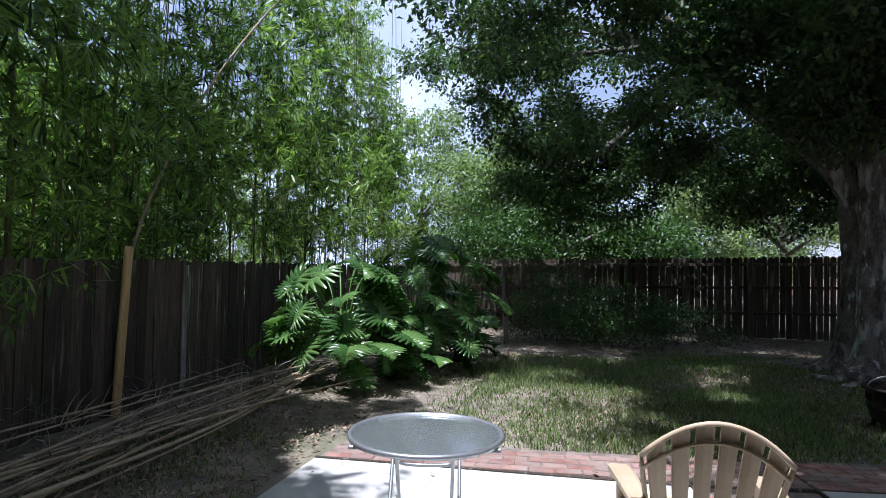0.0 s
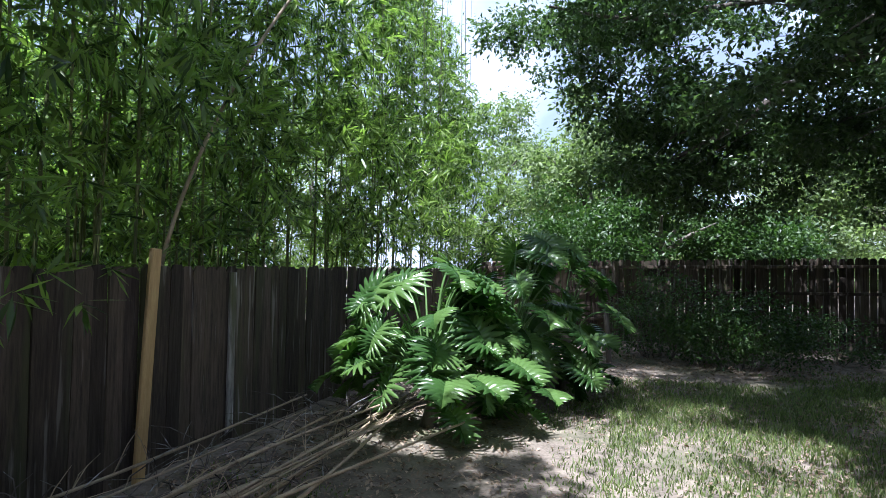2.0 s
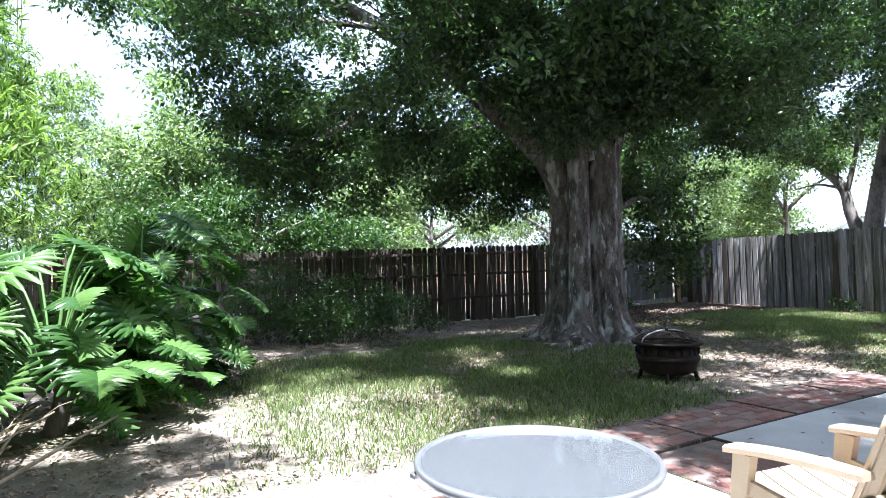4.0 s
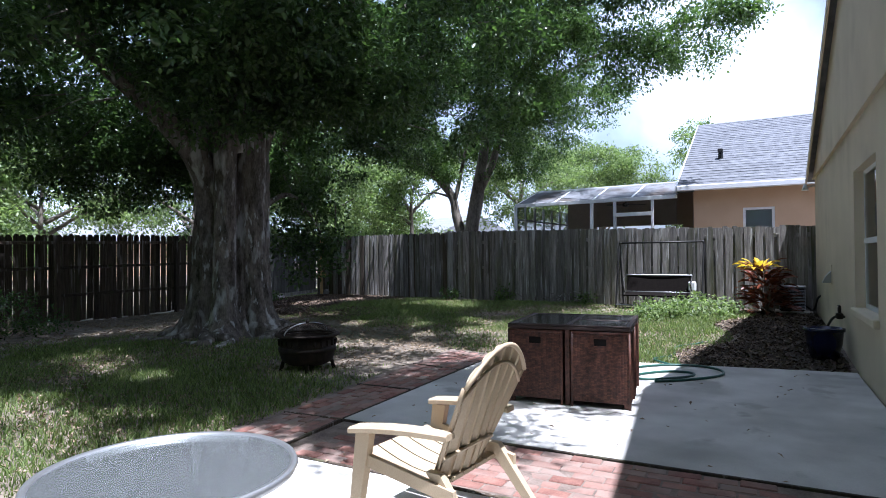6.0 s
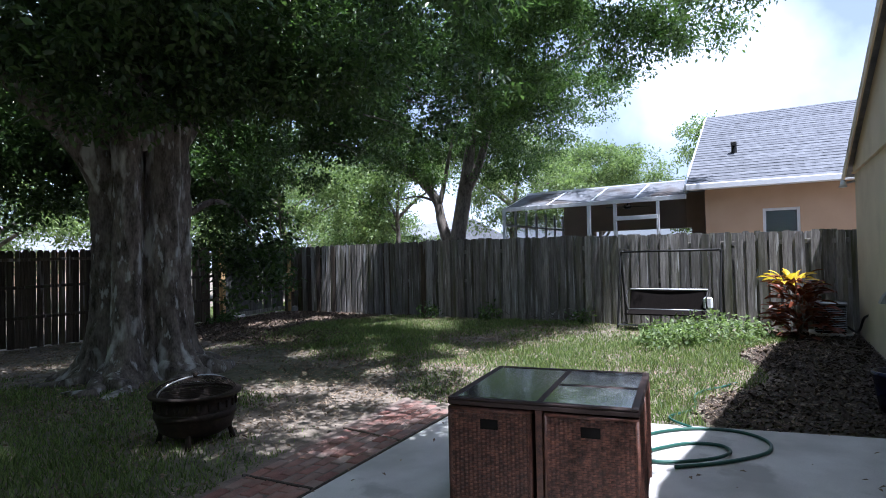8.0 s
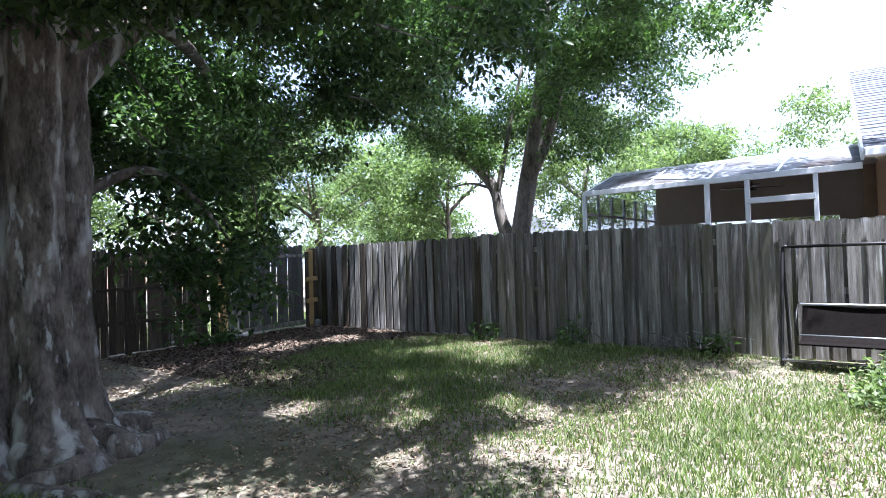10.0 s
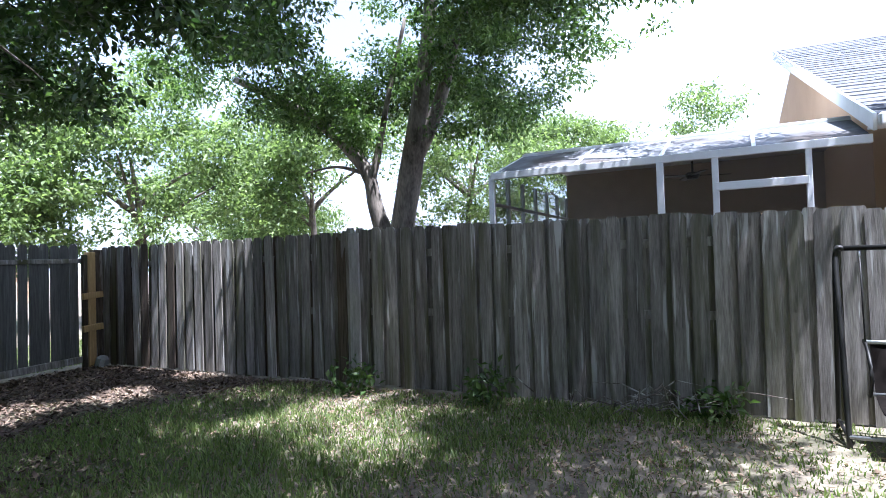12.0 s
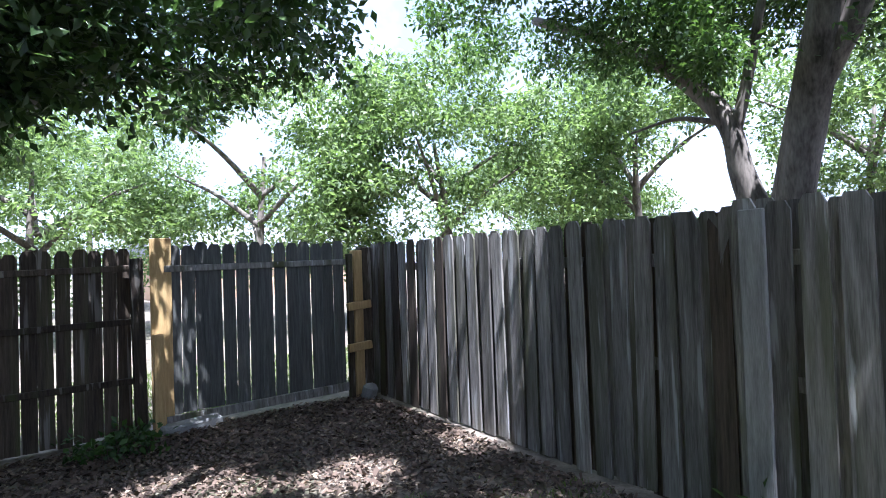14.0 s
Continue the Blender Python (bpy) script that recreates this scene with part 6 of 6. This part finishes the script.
# ---- brush heap at the far fence ----
def build_brush():
    r, m = random.Random(51), Mesh()
    for k in range(34):
        x, y = 12.12 + r.uniform(-0.2, 0.12), 6.55 + r.gauss(0, 0.42)
        z = ground_z(x, y)
        p = Vector((x, y, z + r.uniform(0, 0.18)))
        e = p + Vector((r.uniform(-.35, .2), r.uniform(-.7, .7), r.uniform(-.1, .18)))
        e.z = max(e.z, z + 0.01)
        m.tube([p, (p + e) / 2 + Vector((r.uniform(-.05, .05), 0, r.uniform(0, .12))), e], [0.008, 0.006, 0.002], 5, cap=False)
    solid("twig_heap", m, M_BARK, "heap of dry grey twigs against the fence", "twigs", "stuff")


build_brush()


# ---- lawn and litter ----
def in_patio(x, y):
    """Inside the slabs and their brick edging."""
    if x < -2.0 or y < -3 or y > 5.7:
        return False
    if y < 4.74:
        return x < 6.56 - 0.2656 * (y - 0.56)
    return x < 5.7 and y < (4.45 + (x + 1.85) * 0.11 if x < 0.98 else 4.76 + (x - 0.98) * 0.183)


def build_lawn():
    rng = np.random.default_rng(8)
    n = 400000
    x, y = rng.uniform(-4.2, 12.3, n), rng.uniform(1.2, 14.9, n)
    dens = np.array([0.62 + 1.0 * noise.noise((a * 0.45, b * 0.45, 1.5)) + 0.6 * noise.noise((a * 1.7, b * 1.7, 4.5)) for a, b in zip(x, y)])
    dens += 0.30 * ((x > 6.0) & (y > 2.6) & (y < 9.5)) + 0.25 * ((x > 8.5) & (y < 6.5)) + 0.45 * ((x > -1.3 + rng.normal(0, 0.3, n)) & (x < 5.0) & (y > 4.9 + rng.normal(0, 0.2, n)) & (y < 8.0)) + 0.45 * ((x > 0.1 + rng.normal(0, 0.5, n)) & (x < 4.6) & (y > 5.9 + rng.normal(0, 0.35, n)) & (y < 10.4))
    dens -= 1.1 * np.exp(-((x - 4.8) ** 2 + (y - 9.7) ** 2) / 6.5) + 0.75 * (x < -1.9) + 0.35 * ((x + 1.9 < 0.8) & (y > 4.4)) + 0.7 * (y > 12.6) + 0.5 * (y > 11.3) - 0.45 * ((x > 7.5) & (y > 9.0) & (y < 12.0))
    dens -= 3.0 * ((x > 5.5) & (y < 2.35 + 0.25 * np.sin(x * 2.1)) & (x < 12.5)) + 0.45 * ((x > 9) & (y > 11.8)) + 0.85 * np.exp(-((x - 4.1) ** 2 + (y - 6.3) ** 2) / 1.6)
    ok = (dens > rng.uniform(0, 1.1, n)) & ~np.array([in_patio(a, b) for a, b in zip(x, y)])
    ok &= (y > 1.0 + 0.09 * (x - 6.4))
    x, y, dens = x[ok], y[ok], dens[ok]
    # the neighbour's lawn behind the gate
    ex, ey = rng.uniform(8.5, 15.0, 16000), rng.uniform(15.3, 19.0, 16000)
    x, y, dens = np.concatenate([x, ex]), np.concatenate([y, ey]), np.concatenate([dens, np.full(16000, 1.3)])
    n = len(x)
    z = np.array([ground_z(a, b) for a, b in zip(x, y)]) - 0.005
    h = rng.uniform(0.025, 0.078, n) * np.clip(0.45 + 0.7 * dens, 0.4, 1.4)
    a = rng.uniform(0, 6.283, n)
    w = rng.uniform(0.003, 0.007, n)
    lean = rng.uniform(0.2, 0.9, n) * h
    b = rng.uniform(0, 6.283, n)
    root = np.stack([x, y, z], 1)
    sd = np.stack([np.cos(a), np.sin(a), 0 * a], 1) * w[:, None]
    mid = root + np.stack([np.cos(b) * lean * 0.3, np.sin(b) * lean * 0.3, h * 0.6], 1)
    tip = root + np.stack([np.cos(b) * lean, np.sin(b) * lean, h], 1)
    v = np.stack([root - sd, root + sd, mid + sd * 0.8, tip, mid - sd * 0.8], 1).reshape(-1, 3)
    k = np.arange(n)[:, None] * 5
    tri = np.concatenate([k + np.array([0, 1, 2]), k + np.array([0, 2, 4]), k + np.array([4, 2, 3])], 1).reshape(-1)
    raw_mesh("grass", v, tri, M_GRASS, "patchy uneven green lawn grass", "grass")
    # fallen leaves
    n = 95000
    x, y = rng.uniform(-4.2, 12.3, n), rng.uniform(1.2, 15.0, n)
    ok = ~np.array([in_patio(p, q) for p, q in zip(x, y)]) & (y > 1.0 + 0.09 * (x - 6.4))
    d2 = np.array([0.5 + noise.noise((p * 0.5, q * 0.5, 9.0)) for p, q in zip(x, y)]) + 0.4 * (x < -1.9) + 0.35 * (y > 11.3) + 0.8 * ((x > 8) & (y > 9)) + 0.4 * ((x > 5.5) & (y > 5.5)) + 0.4 * ((x > 6.4) & (y < 2.5))
    ok &= d2 > rng.uniform(0, 1.0, n)
    x, y = x[ok], y[ok]
    mx, my = rng.uniform(5.6, 12.2, 26000), rng.uniform(0.4, 2.7, 26000)
    okm = ~np.array([in_patio(p, q) for p, q in zip(mx, my)]) & (my > 0.6 + 0.09 * (mx - 6.4)) & (my < 2.25 + 0.3 * np.sin(mx * 2.1) + rng.normal(0, 0.15, 26000))
    mx, my = mx[okm], my[okm]
    # a few blown onto the patio
    px, py = rng.uniform(-1.9, 6.3, 130), rng.uniform(0.9, 4.6, 130)
    x, y = np.concatenate([x, px]), np.concatenate([y, py])
    bark_chips(rng, mx, my, size=0.62)
    gx, gy = rng.uniform(7.6, 12.3, 42000), rng.uniform(9.2, 14.9, 42000)
    okg = gy > 11.2 + 1.6 * np.sin(gx * 1.3) * 0.5 + rng.normal(0, 0.8, 42000)
    bark_chips(rng, gx[okg], gy[okg], "decayed_leaves", M_HUMUS, "dark brown decayed leaf litter near the gate", "leaves", 0.6)
    n = len(x)
    z = np.array([max(ground_z(p, q), 0.0 if in_patio(p, q) else -1) for p, q in zip(x, y)]) + rng.uniform(0.004, 0.03, n)
    a, ln = rng.uniform(0, 6.283, n), rng.uniform(0.025, 0.065, n)
    wd = ln * rng.uniform(0.3, 0.5, n)
    tl = rng.normal(0, 0.3, (n, 2))
    d = np.stack([np.cos(a), np.sin(a), tl[:, 0]], 1) * ln[:, None]
    s = np.stack([-np.sin(a), np.cos(a), tl[:, 1]], 1) * wd[:, None] * 0.5
    c = np.stack([x, y, z], 1)
    curl = np.zeros((n, 3))
    curl[:, 2] = wd * 0.35
    v = np.stack([c - d * 0.5, c + s + curl, c + d * 0.5, c - s + curl], 1).reshape(-1, 3)
    k = np.arange(n)[:, None] * 4
    tri = np.concatenate([k + np.array([0, 1, 2]), k + np.array([0, 2, 3])], 1).reshape(-1)
    raw_mesh("leaf_litter", v, tri, M_LITTER, "dry brown fallen oak leaves on the ground", "leaves")


M_HUMUS = leaf_material("decayed_leaves", (0.030, 0.021, 0.015), (0.150, 0.105, 0.078), 0.02, 0.9)
M_MULCH = leaf_material("bark_mulch", (0.020, 0.014, 0.010), (0.085, 0.060, 0.042), 0.02, 0.9)


def bark_chips(rng, x, y, name="mulch", mat=None, label="dark bark mulch bed along the house", category="mulch", size=1.0):
    n = len(x)
    c = np.stack([x, y, np.array([ground_z(p, q) for p, q in zip(x, y)]) + rng.uniform(0.0, 0.035, n)], 1)
    a, ln = rng.uniform(0, 6.283, n), rng.uniform(0.03, 0.09, n) * size
    d = np.stack([np.cos(a), np.sin(a), rng.normal(0, 0.35, n)], 1) * ln[:, None] * 0.5
    s = np.stack([-np.sin(a), np.cos(a), rng.normal(0, 0.5, n)], 1) * ln[:, None] * rng.uniform(0.15, 0.35, n)[:, None]
    v = np.stack([c - d - s, c - d + s, c + d + s, c + d - s], 1).reshape(-1, 3)
    k = np.arange(n)[:, None] * 4
    raw_mesh(name, v, np.concatenate([k + np.array([0, 1, 2]), k + np.array([0, 2, 3])], 1).reshape(-1), mat or M_MULCH, label, category)


def raw_mesh(name, v, tri, mat, label, category):
    me = bpy.data.meshes.new(name)
    n = len(tri) // 3
    me.vertices.add(len(v)), me.loops.add(n * 3), me.polygons.add(n)
    me.vertices.foreach_set("co", v.reshape(-1).astype(np.float32))
    me.loops.foreach_set("vertex_index", tri.astype(np.int32))
    me.polygons.foreach_set("loop_start", np.arange(n, dtype=np.int32) * 3)
    me.materials.append(mat)
    me.update(calc_edges=True)
    return tagged(new(name, me), label, category, kind="stuff")


build_lawn()


# ---- paving bricks ----
def lay_bricks(a, b, c, d, long=0.205, wide=0.105, seed=1):
    """Bricks over the quad a-b-c-d (a-b is the long side), in running bond."""
    a, b, c, d = (Vector((*p, 0)) for p in (a, b, c, d))
    nu, nv = max(1, round((b - a).length / long)), max(1, round(((d - a).length + (c - b).length) / 2 / wide))
    r = random.Random(seed)
    for j in range(nv):
        off = 0.5 if j % 2 else 0.0
        for i in range(nu + (1 if off else 0)):
            u, v = (i + 0.5 - off) / nu, (j + 0.5) / nv
            if u < 0.01 or u > 0.99:
                continue
            p = (a * (1 - u) + b * u) * (1 - v) + (d * (1 - u) + c * u) * v
            q = (b - a) * (1 - v) + (c - d) * v
            m = pose(p.x, p.y, -0.012 + r.uniform(-0.006, 0.004), r.uniform(-1, 1), r.uniform(-1, 1), math.degrees(math.atan2(q.y, q.x)) + r.uniform(-1.2, 1.2))
            part("brick", BRICK, None, pavement, m=m)


BRICK = Mesh().box(-0.0985, 0.0985, -0.0485, 0.0485, -0.05, 0.008, bevel=0.006).data("brick", M_BRICK)
lay_bricks((1.03, 3.95), (1.36, 0.9), (2.20, 0.95), (1.86, 4.0), seed=2)
lay_bricks((-1.85, 4.02), (1.05, 4.18), (0.98, 4.72), (-1.85, 4.40), seed=3)
lay_bricks((1.05, 4.18), (5.42, 4.80), (5.66, 5.55), (0.98, 4.72), seed=4)
